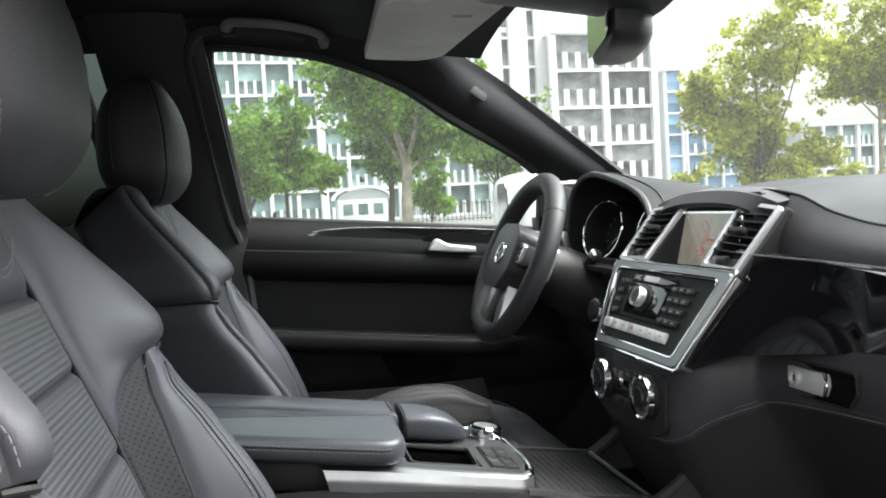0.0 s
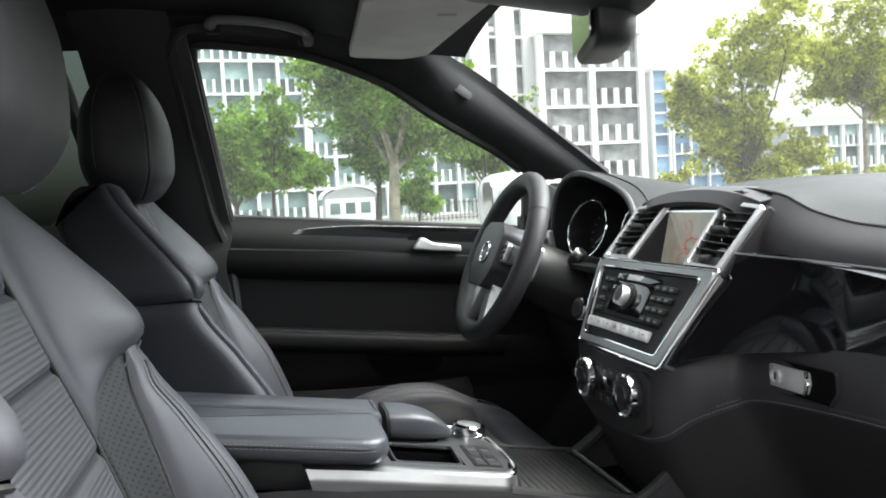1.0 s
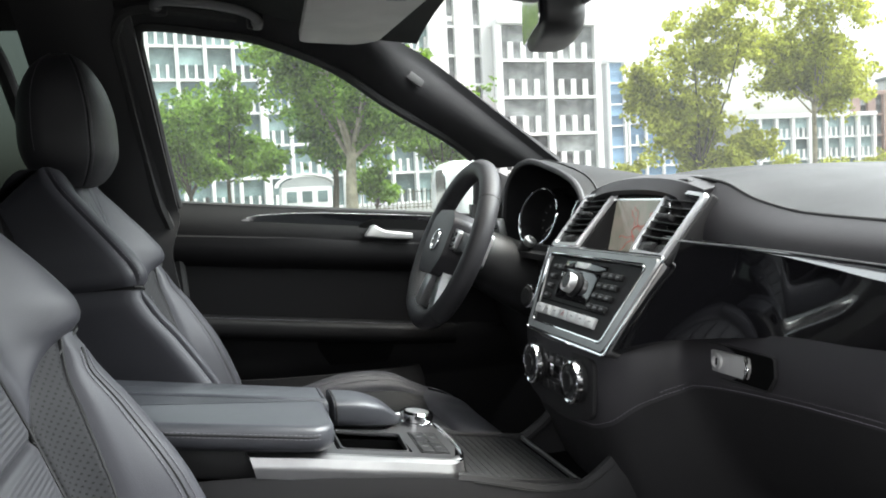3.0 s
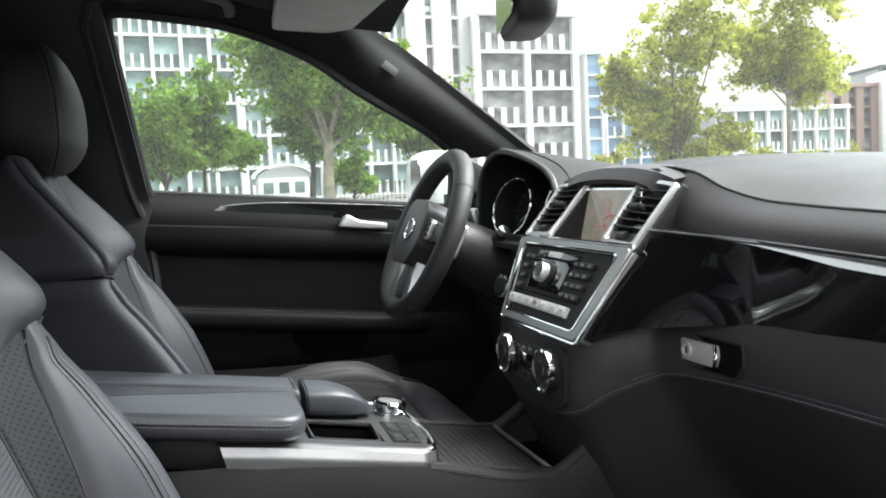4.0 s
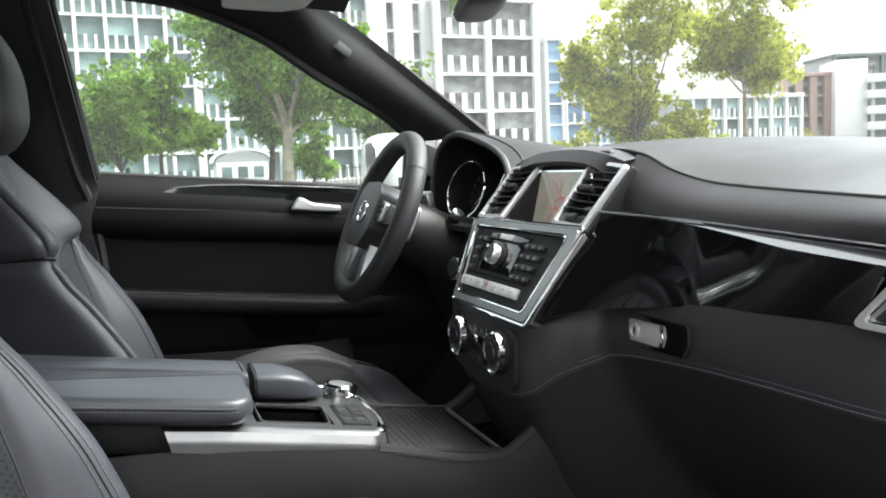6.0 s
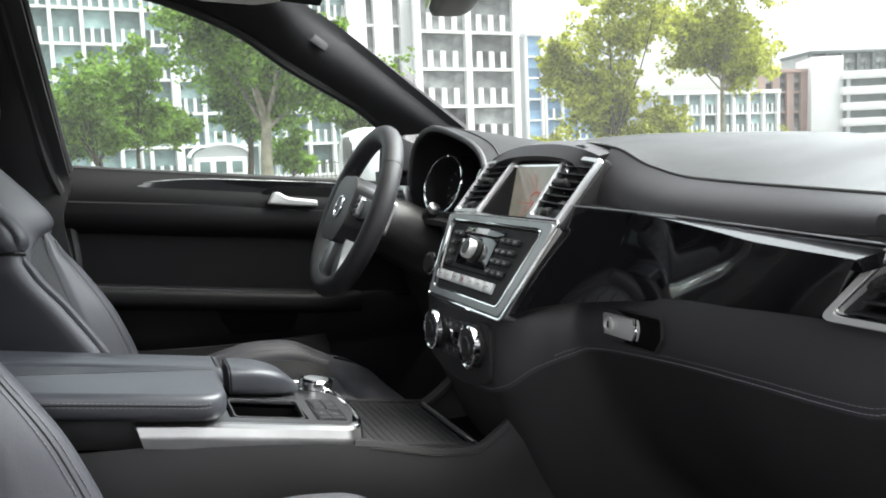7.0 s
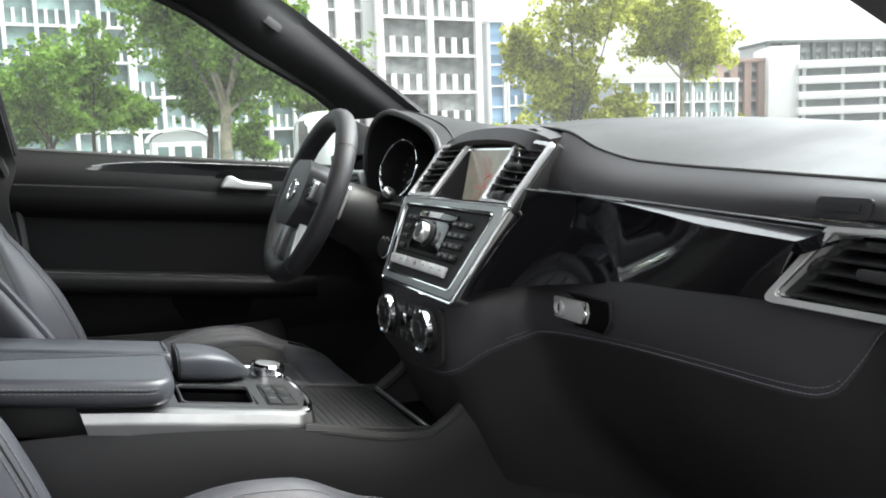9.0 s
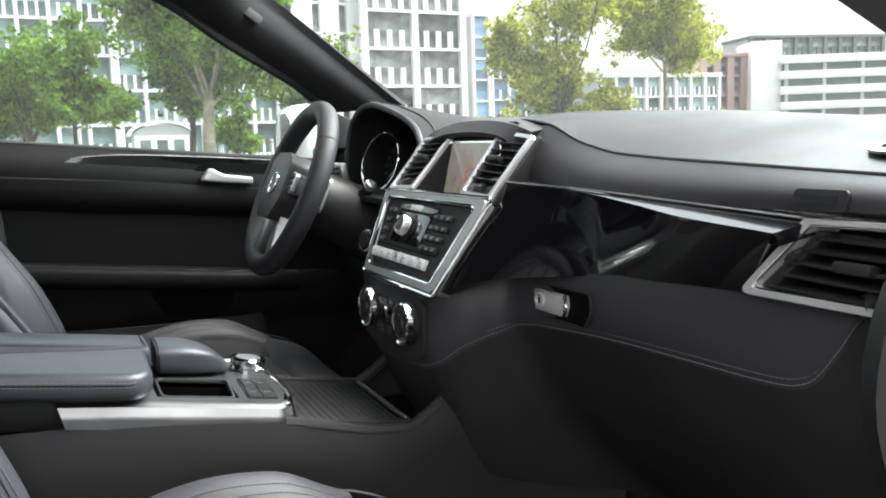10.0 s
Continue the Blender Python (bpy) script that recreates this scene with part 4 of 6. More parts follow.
for i in range(4):
    kk = part("climate_key", box(0.021, 0.012, 0.004, 0.0012, C @ pose(-0.036 + i * 0.024, 0.020, 0.006)), HARD, clim)
    part("key_mark", box(0.009, 0.0015, 0.0005, 0, C @ pose(-0.036 + i * 0.024, 0.020, 0.0084)), GREYBAR, kk)
    part("climate_key", box(0.021, 0.011, 0.004, 0.0012, C @ pose(-0.036 + i * 0.024, -0.021, 0.006)), HARD, clim)
for sx in (-1, 1):
    K = C @ pose(sx * 0.070, 0.001, 0.003)
    kn = part("knob", lathe([(0.0295, 0), (0.0295, 0.010), (0.0265, 0.013), (0.001, 0.013)], K, n=48, ribs=1, rib_depth=0.02), HARD, clim, "chrome rimmed climate knob")
    part("knob_ring", lathe([(0.0285, 0.006), (0.0298, 0.008), (0.0295, 0.0150), (0.0265, 0.0165), (0.0245, 0.015), (0.0240, 0.0120)], K, n=48), CHROME, kn, "bright chrome ring")
    part("knob_face", lathe([(0.0240, 0), (0.0240, 0.0015), (0.0145, 0.0035), (0.013, 0.006), (0.001, 0.006)], K @ pose(0, 0, 0.0122)), HARD, kn, "black knob face")
    for i in range(12):
        a = math.tau * i / 12
        part("knob_mark", box(0.0010, 0.0032, 0.0005, 0, K @ pose(0.0205 * math.cos(a), 0.0205 * math.sin(a), 0.0148, 0, 0, math.degrees(a) - 90)), GREYBAR, kn)

# outer passenger vent
O = panel_frame((0.772, -0.560, 1.108), (0.18, 0, 1), right=(-0.03, -1, 0))
vout = [(0.013, 0.001), (0.160, 0.004), (0.166, 0.072), (0.074, 0.070)]
vin = [(0.029, 0.008), (0.156, 0.011), (0.161, 0.067), (0.082, 0.065)]
ov = part("side_vent", ring_plate(round_outline(vout, 0.006), round_outline(vin, 0.005), 0.020, O @ pose(0, 0, 0.015), 0.004), CAST, dash, "large silver framed side air vent")
part("vent_edge", tube([O @ Vector((x, y, 0.0135)) for x, y in round_outline(vin, 0.005)], 0.0012, 6, closed=True), CHROME, ov, "bright inner edge")
# Back plate in black, so its colour carries the shade behind the slats.
part("vent_back", prism(vin, 0.004, 0, O @ pose(0, 0, -0.018)), SHADE_BLACK, ov)
part("wheel_plate", prism([(0.031, 0.010), (0.047, 0.010), (0.095, 0.062), (0.084, 0.062)], 0.02, 0.002, O @ pose(0, 0, 0.007)), HARD, ov, "dark plate beside the slats")
part("thumb_wheel", lathe([(0.0095, -0.003), (0.0125, -0.002), (0.0125, 0.002), (0.0095, 0.003)], O @ pose(0.064, 0.038, 0.001, 0, 90, -42), n=28, ribs=1, rib_depth=0.06), SOFT, ov)
for i in range(5):
    y = 0.0145 + i * 0.0108
    x0 = 0.040 + (y - 0.010) * 0.93
    part("slat", box(0.155 - x0, 0.0028, 0.020, 0.001, O @ pose((x0 + 0.155) / 2, y, 0.001, 16)), HARD, ov)
part("vent_tab", box(0.034, 0.0095, 0.014, 0.003, O @ pose(0.127, 0.036, 0.011)), SOFT, ov, "vent thumb tab")
# small tweeter on the dash top
E4 = Matrix.Translation((0.880, -0.640, 1.2315)) @ pose(0, 0, 0, 0, -10, 0) @ Matrix.Diagonal((0.9, 0.9, 0.6, 1))
tw = part("defroster_bezel", lathe([(0.036, 0), (0.036, 0.004), (0.030, 0.007), (0.027, 0.005), (0.027, 0.002), (0.001, 0.002)], E4), SATIN, dash, "round silver-rimmed defroster outlet")
for i in range(5):
    part("slat", box(0.048 - abs(i - 2) * 0.009, 0.0025, 0.004, 0.0005, E4 @ pose(0, -0.018 + i * 0.009, 0.004)), SHADE_BLACK, tw)

# instrument binnacle
def binn_fn(u, v):
    a = lerp(-0.12, math.pi + 0.10, u)
    rx = lerp(0.190, 0.205, v)
    top = lerp(0.150, 0.078, v ** 1.5)
    y = 0.365 + rx * math.copysign(abs(math.cos(a)) ** 0.55, math.cos(a))
    z = 1.175 + top * max(-0.2, math.copysign(abs(math.sin(a)) ** 0.42, math.sin(a))) - 0.050 * sstep(0.50, 0.15, y) * (1 - v)
    x = 0.785 + 0.30 * v + 0.02 * math.sin(a)
    return (x, y, z)
bin_ = part("instrument_hood", sheet(binn_fn, 48, 16, 0.008), LEATHER_TOP, dash, "black leather hood over the gauges")
part("hood_seam", tube([Vector(binn_fn(0.06 + 0.88 * i / 60, 0.10)) + Vector((0, 0, 0.001)) for i in range(61)], 0.0014, 6), RUBBER, bin_)
part("hood_lip", tube([Vector(binn_fn(i / 60, 0.0)) + Vector((0, 0, -0.003)) for i in range(61)], 0.006, 8), LEATHER_DASH, bin_)
part("gauge_back", sheet(lambda u, v: (0.905, lerp(0.19, 0.54, u), lerp(1.10, 1.262, v)), 4, 4, 0.01), SHADE_BLACK, bin_)
part("cluster_floor", sheet(lambda u, v: (lerp(0.74, 0.90, u), lerp(0.17, 0.56, v), 1.150), 4, 4, 0.01), SOFT, bin_)
for yy in (0.452, 0.272):
    GM = panel_frame((0.822 if yy > 0.4 else 0.856, yy, 1.206), (0.25, 0, 1), right=(0.28, -1, 0))
    g = part("gauge", lathe([(0.058, -0.05), (0.060, 0.0), (0.0585, 0.004), (0.056, 0.0), (0.052, -0.045), (0.001, -0.046)], GM, n=48), HARD, bin_, "round tube gauge")
    part("gauge_ring", tube([GM @ Vector((0.0585 * math.cos(a), 0.0585 * math.sin(a), 0.004)) for a in [math.tau * k / 48 for k in range(48)]], 0.0024, 8, closed=True), CHROME, g, "chrome gauge ring")
    for i in range(13):
        a = radians(-40 + i * 260 / 12)
        part("gauge_mark", box(0.002, 0.007, 0.0006, 0, GM @ pose(0.043 * math.cos(a), 0.043 * math.sin(a), -0.0445, 0, 0, math.degrees(a) - 90)), GREYBAR, g)
    part("needle", box(0.0018, 0.034, 0.001, 0, GM @ pose(-0.012, -0.010, -0.042, 0, 0, 130)), WHITEBAR, g)
# driver's side facing: column shroud, knee panel and outer vent
part("driver_panel", sheet(lambda u, v: (lerp(0.76, 0.80, u) + 0.07 * (1 - v) - 0.03 * math.sin(math.pi * v), lerp(0.14, 0.70, u), lerp(0.86, 1.16, v)), 14, 10, 0.02, flip=True), SOFT, dash, "black soft plastic driver knee panel")
dv = part("driver_vent", box(0.016, 0.12, 0.040, 0.004, pose(0.775, 0.60, 1.185, 0, -10, 0)), SATIN, dash, "silver framed driver side vent")
for i in range(3):
    part("slat", box(0.012, 0.10, 0.003, 0.001, pose(0.766, 0.60, 1.174 + i * 0.011, 0, -10, 0)), HARD, dv)
IM = panel_frame((0.712, 0.205, 1.083), (0.2, 0, 1), right=(0.2, -1, 0))
ign = part("ignition_switch", lathe([(0.017, 0), (0.017, 0.020), (0.013, 0.023), (0.001, 0.023)], IM, n=24), HARD, dash, "round black ignition switch")
part("switch_ring", lathe([(0.0185, 0.010), (0.0195, 0.012), (0.0195, 0.018), (0.0175, 0.020)], IM, n=24), CHROME, ign, "chrome ring")

# ---- centre console ----
CPLATE = material("graphite_plate", (0.045, 0.045, 0.047), 0.38, vary=0.08)
con = thing("center_console", "black centre console with padded armrest and silver trim", "console", (0, 0, 0))
CY = MID
def con_top(x):
    return table(x, (-0.3, 0.965), (0.23, 0.945), (0.48, 0.908), (0.60, 0.878), (0.635, 0.876), (0.67, 0.893), (0.705, 0.918), (0.78, 0.93))
for s in (-1, 1):
    def side_fn(u, v):
        x = lerp(-0.25, 0.95, u)
        zt = con_top(x) - 0.004
        z = lerp(0.50, zt, v)
        y = CY + (0.045 if s > 0 else 0.0) + s * (0.098 + 0.018 * (1 - v) ** 2 - 0.010 * sstep(0.93, 1.0, v) + 0.05 * sstep(0.62, 0.95, x) * (1 - v))
        return (x, y, z)
    part("console_side", sheet(side_fn, 60, 14, 0.012, flip=s < 0), SOFT, con, "black soft plastic console flank")
    part("console_rim", tube([Vector((x, CY + (0.137 if s > 0 else -0.092), con_top(x) - 0.004)) for x in [0.47 + 0.27 * i / 30 for i in range(31)]], 0.009, 8), SOFT, con)
    rim_st = [Vector((x, CY + (0.1465 if s > 0 else -0.1015), con_top(x) - 0.004)) for x in [0.49 + 0.24 * i / 60 for i in range(61)]]
    part("rim_seam", tube(rim_st, 0.0009, 5), RUBBER, con)

def lid(corners, radii, thick, m, name, label, soft=0.012):
    """A padded lid with rounded plan corners and a soft rolled edge."""
    o = []
    k = len(corners)
    for i in range(k):
        p, a, b = Vector(corners[i]), Vector(corners[i - 1]), Vector(corners[(i + 1) % k])
        da, db = (a - p).normalized(), (b - p).normalized()
        for j in range(7):
            q = j / 6
            w = (p + da * radii[i]) * (1 - q) ** 2 + p * 2 * q * (1 - q) + (p + db * radii[i]) * q * q
            o.append((w.x, w.y))
    cx, cy = sum(c[0] for c in corners) / k, sum(c[1] for c in corners) / k
    bm = bmesh.new()
    rows = []
    for d, z in ((0.0045, -thick), (0.0005, -thick + 0.006), (0.0, -thick * 0.55), (0.0008, -0.012), (0.0025, -0.006), (0.005, -0.0025), (0.0085, -0.0006), (0.012, 0.0)):
        row = []
        for i, (x, y) in enumerate(o):
            x0, y0 = o[i - 1]
            x1, y1 = o[(i + 1) % len(o)]
            t = Vector((x1 - x0, y1 - y0)).normalized()
            row.append(bm.verts.new((x - t.y * d, y + t.x * d, z)))
        rows.append(row)
    n = len(o)
    for r0, r1 in zip(rows, rows[1:]):
        for i in range(n):
            bm.faces.new((r0[i], r0[(i + 1) % n], r1[(i + 1) % n], r1[i]))
    bm.faces.new(rows[-1])
    bm.faces.new(rows[0][::-1])
    bm.transform(m)
    return part(name, bm, SKYLIT_LEATHER, con, label, angle=75)
TILT = math.degrees(math.atan(0.150))
def on_lid(x, z):
    return Matrix.Translation((x, CY, z)) @ pose(0, 0, 0, 0, TILT, 0)
NL = on_lid(0.326, 0.996) @ pose(0, 0.034, 0) @ pose(0, 0, 0, 1.5, 0, 0) @ pose(0, -0.034, 0)
near_lid = lid([(-0.55, -0.108), (0.0, -0.108), (0.0, 0.034), (-0.55, 0.034)], (0.016, 0.044, 0.010, 0.010), 0.030, NL, "armrest_lid", "padded black leather armrest lid")
far_lid = lid([(-0.56, 0.037), (0.0, 0.037), (0.0, 0.124), (-0.56, 0.124)], (0.010, 0.008, 0.012, 0.010), 0.046, on_lid(0.334, 0.994), "armrest_lid", "padded black leather armrest lid")

def palm(u, v):
    """Wedge-shaped rest that carries on the far lid and droops to a blunt tip."""
    x = lerp(0.338, 0.436, u)
    end = max(0.02, 1 - u ** 5) ** 0.5
    y0, y1 = lerp(0.017, 0.036, u ** 2), lerp(0.104, 0.086, u ** 1.5)
    top = table(u, (0, 0.9925), (0.35, 0.988), (0.7, 0.976), (1.0, 0.952))
    low = lerp(0.953, 0.936, u)
    sp = lambda q, e: math.copysign(abs(q) ** e, q)
    a = math.tau * v
    yc, zc = (y0 + y1) / 2, (top + low) / 2
    return (x, yc + (y1 - y0) / 2 * end * sp(math.cos(a), 0.5), zc + (top - low) / 2 * lerp(1, end, 0.6) * sp(math.sin(a), 0.5))
pbm = sheet(palm, 28, 48)
for ring in (0.0, 1.0):
    pbm.faces.new([pbm.verts.new(palm(ring, k / 48)) for k in range(48)])
bmesh.ops.remove_doubles(pbm, verts=pbm.verts, dist=0.0003)
palm_rest = part("palm_rest", pbm, SKYLIT_LEATHER, con, "padded leather palm rest", angle=75)
part("palm_seam", tube([Vector(palm(0.03, k / 48)) for k in range(48)], 0.0016, 6, closed=True), RUBBER, palm_rest)
# Black block under the palm rest; the shade there is in its colour.
part("palm_base", prism(round_outline([(-0.040, -0.035), (0.036, -0.024), (0.036, 0.022), (-0.040, 0.035)], 0.012), 0.03, 0.003, pose(0.376, 0.060, 0.954)), SHADE_BLACK, con)
part("lid_base", box(0.54, 0.19, 0.05, 0.010, pose(0.030, CY + 0.012, 0.988, 0, 8.4, 0)), HARD, con, "hard plastic armrest base")
LM = NL
edge = [LM @ Vector((x, -0.1085, -0.014)) for x in [-0.5 + 0.46 * i / 60 for i in range(61)]]
edge += [LM @ Vector((-0.040 + 0.0285 * math.sin(a) + 0.010 * (a / 1.5), -0.064 - 0.0445 * math.cos(a), -0.014)) for a in [0.15 * k for k in range(1, 11)]]
part("stitching", merge(stitches(edge, (0.3, -1, 0)), stitches([p + Vector((0, 0.0003, 0.005)) for p in edge], (0.3, -1, 0))), THREAD, near_lid, "grey double stitching")
part("lid_piping", tube([p + Vector((0, 0.0005, 0.0025)) for p in edge], 0.0010, 5), RUBBER, near_lid)

# silver trim blade and control plate; both follow the console's slope
def slope(x):
    return lerp(0.972, 0.926, (x - 0.228) / 0.255)
def blade(u, v):
    x = lerp(0.228, 0.484, u)
    bend = sstep(0.90, 1.0, u)
    pts = [(-0.074, 0.001), (-0.084, 0.002), (-0.094, -0.001), (-0.0995, -0.012), (-0.0985, -0.026), (-0.090, -0.029)]
    f = v * 5
    i = min(int(f), 4)
    a, b = pts[i], pts[i + 1]
    dy, dz = lerp(a[0], b[0], f - i), lerp(a[1], b[1], f - i)
    return (x - 0.016 * (1 - v) * (1 - sstep(0, .25, u)), CY + dy * lerp(1.03, 1.0, u) + 0.018 * bend * bend, slope(x) + dz - 0.002)
part("silver_trim", sheet(blade, 60, 20, 0.004, flip=True), BRUSHED, con, "brushed aluminium console trim")
PM = Matrix.Translation((0.370, CY, slope(0.370) - 0.001)) @ pose(0, 0, 0, 0, math.degrees(math.atan(0.045 / 0.255)), 0)
strips = [round_outline([(-0.130, -0.076), (-0.044, -0.076), (-0.044, 0.130), (-0.130, 0.130)], 0.003),
          round_outline([(0.055, -0.076), (0.106, -0.074), (0.121, -0.02), (0.122, 0.060), (0.115, 0.105), (0.092, 0.140), (0.055, 0.140)], 0.003),
          [(-0.0445, -0.076), (0.0555, -0.076), (0.0555, -0.054), (-0.0445, -0.053)],
          [(-0.0445, 0.036), (0.0555, 0.036), (0.0555, 0.130), (-0.0445, 0.130)]]
cplate = part("control_plate", merge(*[prism(o, 0.010, 0, PM) for o in strips]), CPLATE, con, "satin dark grey control plate")
front_edge = [PM @ p for p in catmull([(0.066, -0.082, -0.006), (0.102, -0.080, -0.004), (0.117, -0.066, -0.001), (0.1235, -0.02, 0.001), (0.1245, 0.05, 0.001), (0.118, 0.105, 0.001), (0.094, 0.144, 0.001), (0.062, 0.148, 0.001)], 8)]
part("chrome_edge", tube(front_edge, 0.0032, 8), CHROME, cplate, "chrome front edge")
part("front_skirt", sheet(lambda u, v: tuple(front_edge[min(int(u * (len(front_edge) - 1)), len(front_edge) - 1)] + Vector((0.004 * v, 0, -0.028 * v))), len(front_edge) - 1, 4, 0.003), HARD, cplate)
tray = round_outline([(-0.036, -0.052), (0.048, -0.052), (0.054, 0.034), (-0.036, 0.034)], 0.010)
# Tray walls near-black: the hole's shade is put into their colour.
tr = part("tray", merge(box(0.102, 0.10, 0.004, 0, PM @ pose(0.006, -0.009, -0.050)), box(0.004, 0.10, 0.05, 0, PM @ pose(-0.044, -0.009, -0.030)), box(0.004, 0.10, 0.05, 0, PM @ pose(0.057, -0.009, -0.030)), box(0.10, 0.004, 0.05, 0, PM @ pose(0.006, 0.038, -0.030)), box(0.10, 0.004, 0.05, 0, PM @ pose(0.006, -0.056, -0.030))), SHADE_BLACK, cplate, "black open storage tray")
part("tray_lip", ring_plate([(x + math.copysign(0.003, x), y + math.copysign(0.003, y)) for x, y in tray], tray, 0.004, PM @ pose(0, 0, 0.0012), 0.0008), CPLATE, tr)
kd = PM @ pose(0.096, 0.102, 0.0) @ Matrix.Diagonal((1.1, 1.1, 0.85, 1))
ctl = part("controller", lathe([(0.021, 0), (0.021, 0.004), (0.0195, 0.006), (0.0195, 0.0085), (0.0225, 0.010), (0.0228, 0.019), (0.0205, 0.0225), (0.0165, 0.0215), (0.001, 0.0225)], kd, n=48, ribs=1, rib_depth=0.008), CHROME, con, "chrome rotary controller")
part("controller_cap", lathe([(0.016, 0), (0.016, 0.0006), (0.001, 0.0016)], kd @ pose(0, 0, 0.0218)), SATIN, ctl)
for i in range(2):
    for j in range(2):
        bt = part("console_key", box(0.0170, 0.045, 0.003, 0.0012, PM @ pose(0.0785 + i * 0.018 + (j - 0.5) * 0.003, -0.030 + j * 0.047, 0.0008)), HARD, cplate)
        part("key_mark", box(0.008, 0.002, 0.0005, 0, PM @ pose(0.0785 + i * 0.018 + (j - 0.5) * 0.003, -0.030 + j * 0.047, 0.0024)), GREYBAR, bt)
part("key_frame", ring_plate(round_outline([(0.066, -0.057), (0.106, -0.057), (0.110, 0.045), (0.070, 0.045)], 0.004), round_outline([(0.068, -0.055), (0.104, -0.055), (0.108, 0.043), (0.072, 0.043)], 0.003), 0.002, PM @ pose(-0.001, 0, 0.0012), 0.0005), SOFT, cplate)

# roller cover of narrow slats
cover = thing("roller_cover", "black slatted roller cover of the console bin", "cover")
slat_bm = box(0.0098, 0.216, 0.004, 0.0012)
slat_me = bpy.data.meshes.new("slat"); bmesh.ops.recalc_face_normals(slat_bm, faces=slat_bm.faces); slat_bm.to_mesh(slat_me); slat_bm.free(); smooth(slat_me, 40); slat_me.materials.append(HARD)
for i in range(15):
    x = 0.480 + i * 0.0104
    o = new("slat", slat_me)
    o.parent = cover
    z = lerp(0.901, 0.877, i / 14)
    o.matrix_basis = pose(x, CY + 0.024, z, 0, 9.3, 0)
part("bin_edge", box(0.005, 0.215, 0.006, 0.001, pose(0.640, CY + 0.024, 0.877)), SATIN, cover, "thin silver edge")
# Black floor and end wall paint the shade in the open bin.
part("bin_well", merge(box(0.12, 0.22, 0.01, 0, pose(0.70, CY + 0.024, 0.84)), box(0.01, 0.22, 0.10, 0, pose(0.76, CY + 0.024, 0.89))), SHADE_BLACK, cover)
part("side_rail", box(0.17, 0.010, 0.012, 0.002, pose(0.555, CY - 0.088, 0.889, 0, 9, 0)), SOFT, cover)
part("side_rail", box(0.17, 0.010, 0.012, 0.002, pose(0.555, CY + 0.135, 0.889, 0, 9, 0)), SOFT, cover)

# ---- front seats ----
def back_centre(z):
    return 0.026 - 0.36 * (z - 1.069)
def bolster(z):
    return table(z, (0.70, 0.05), (0.80, 0.085), (0.92, 0.105), (0.98, 0.102), (1.07, 0.078), (1.12, 0.058), (1.140, 0.056), (1.155, 0.066), (1.175, 0.069), (1.20, 0.060), (1.25, 0.034), (1.30, 0.008), (1.33, 0.0))
def half_width(z):
    return table(z, (0.70, 0.245), (1.00, 0.252), (1.15, 0.255), (1.19, 0.252), (1.25, 0.226), (1.30, 0.190), (1.335, 0.160))
def back_point(s, z, puff=0.0):
    """s: 0 at the middle, 1 at the bolster's crest, up to 1.6 round the side to the rear. Signed."""
    a, sg = abs(s), (1 if s >= 0 else -1)
    w, b = half_width(z), bolster(z)
    inner = min(0.135, w * 0.62)
    if a <= 0.5:
        y, off = inner * a / 0.5, 0.0
    elif a <= 1.0:
        q = (a - 0.5) / 0.5
        y, off = lerp(inner, w - 0.022, q), b * sstep(0, 1, q) * (1 - 0.0 * q)
    elif a <= 1.2:
        q = (a - 1.0) / 0.2 * math.pi / 2
        y, off = w - 0.022 + 0.022 * math.sin(q), b - 0.022 * (1 - math.cos(q))
    else:
        q = (a - 1.2) / 0.4
        y, off = w - 0.02 * q, b - 0.022 - (0.085 + b * 0.7) * q
    w_ = sstep(0.9, 1.25, a)
    n = Vector((0.94 * (1 - w_), sg * w_, 0.34 * (1 - w_)))
    if w_ > 0:
        return Vector((back_centre(z) + 0.94 * off, sg * y, z)) + n * puff
    return Vector((back_centre(z), sg * y, z)) + n * (off + puff) - Vector((0, 0, 0.34 * off))

def seat_patch(s_of, z_of, nu, nv, puff=0.007, edge=0.10, name="", mat=None, parent=None, label="", rib=0.0):
    """An upholstered panel: s_of(u, v), z_of(u, v); the rim sinks into the seam."""
    def fn(u, v):
        d = min(u, 1 - u, 1) / edge
        e = min(v, 1 - v) / edge
        h = puff * (min(1, d) ** 0.5) * (min(1, e) ** 0.5)
        return back_point(s_of(u, v), z_of(u, v), h - 0.002 + (rib * abs(math.sin(v * math.pi * 9)) if rib else 0))
    return part(name, sheet(fn, nu, nv), mat, parent, label, angle=80)

def ribbed():
    m = material("fluted_leather", (0.058, 0.058, 0.064), 0.46, grain=0.0, vary=0.10)
    t = m.node_tree
    co = t.nodes.new("ShaderNodeTexCoord")
    w = t.nodes.new("ShaderNodeTexWave")
    w.bands_direction = 'Z'
    w.inputs["Scale"].default_value = 62
    t.links.new(co.outputs["Object"], w.inputs["Vector"])
    b = t.nodes.new("ShaderNodeBump")
    b.inputs["Strength"].default_value = 0.35
    b.inputs["Distance"].default_value = 0.002
    t.links.new(w.outputs["Fac"], b.inputs["Height"])
    t.links.new(b.outputs[0], t.nodes["Principled BSDF"].inputs["Normal"])
    return m
FLUTED = ribbed()

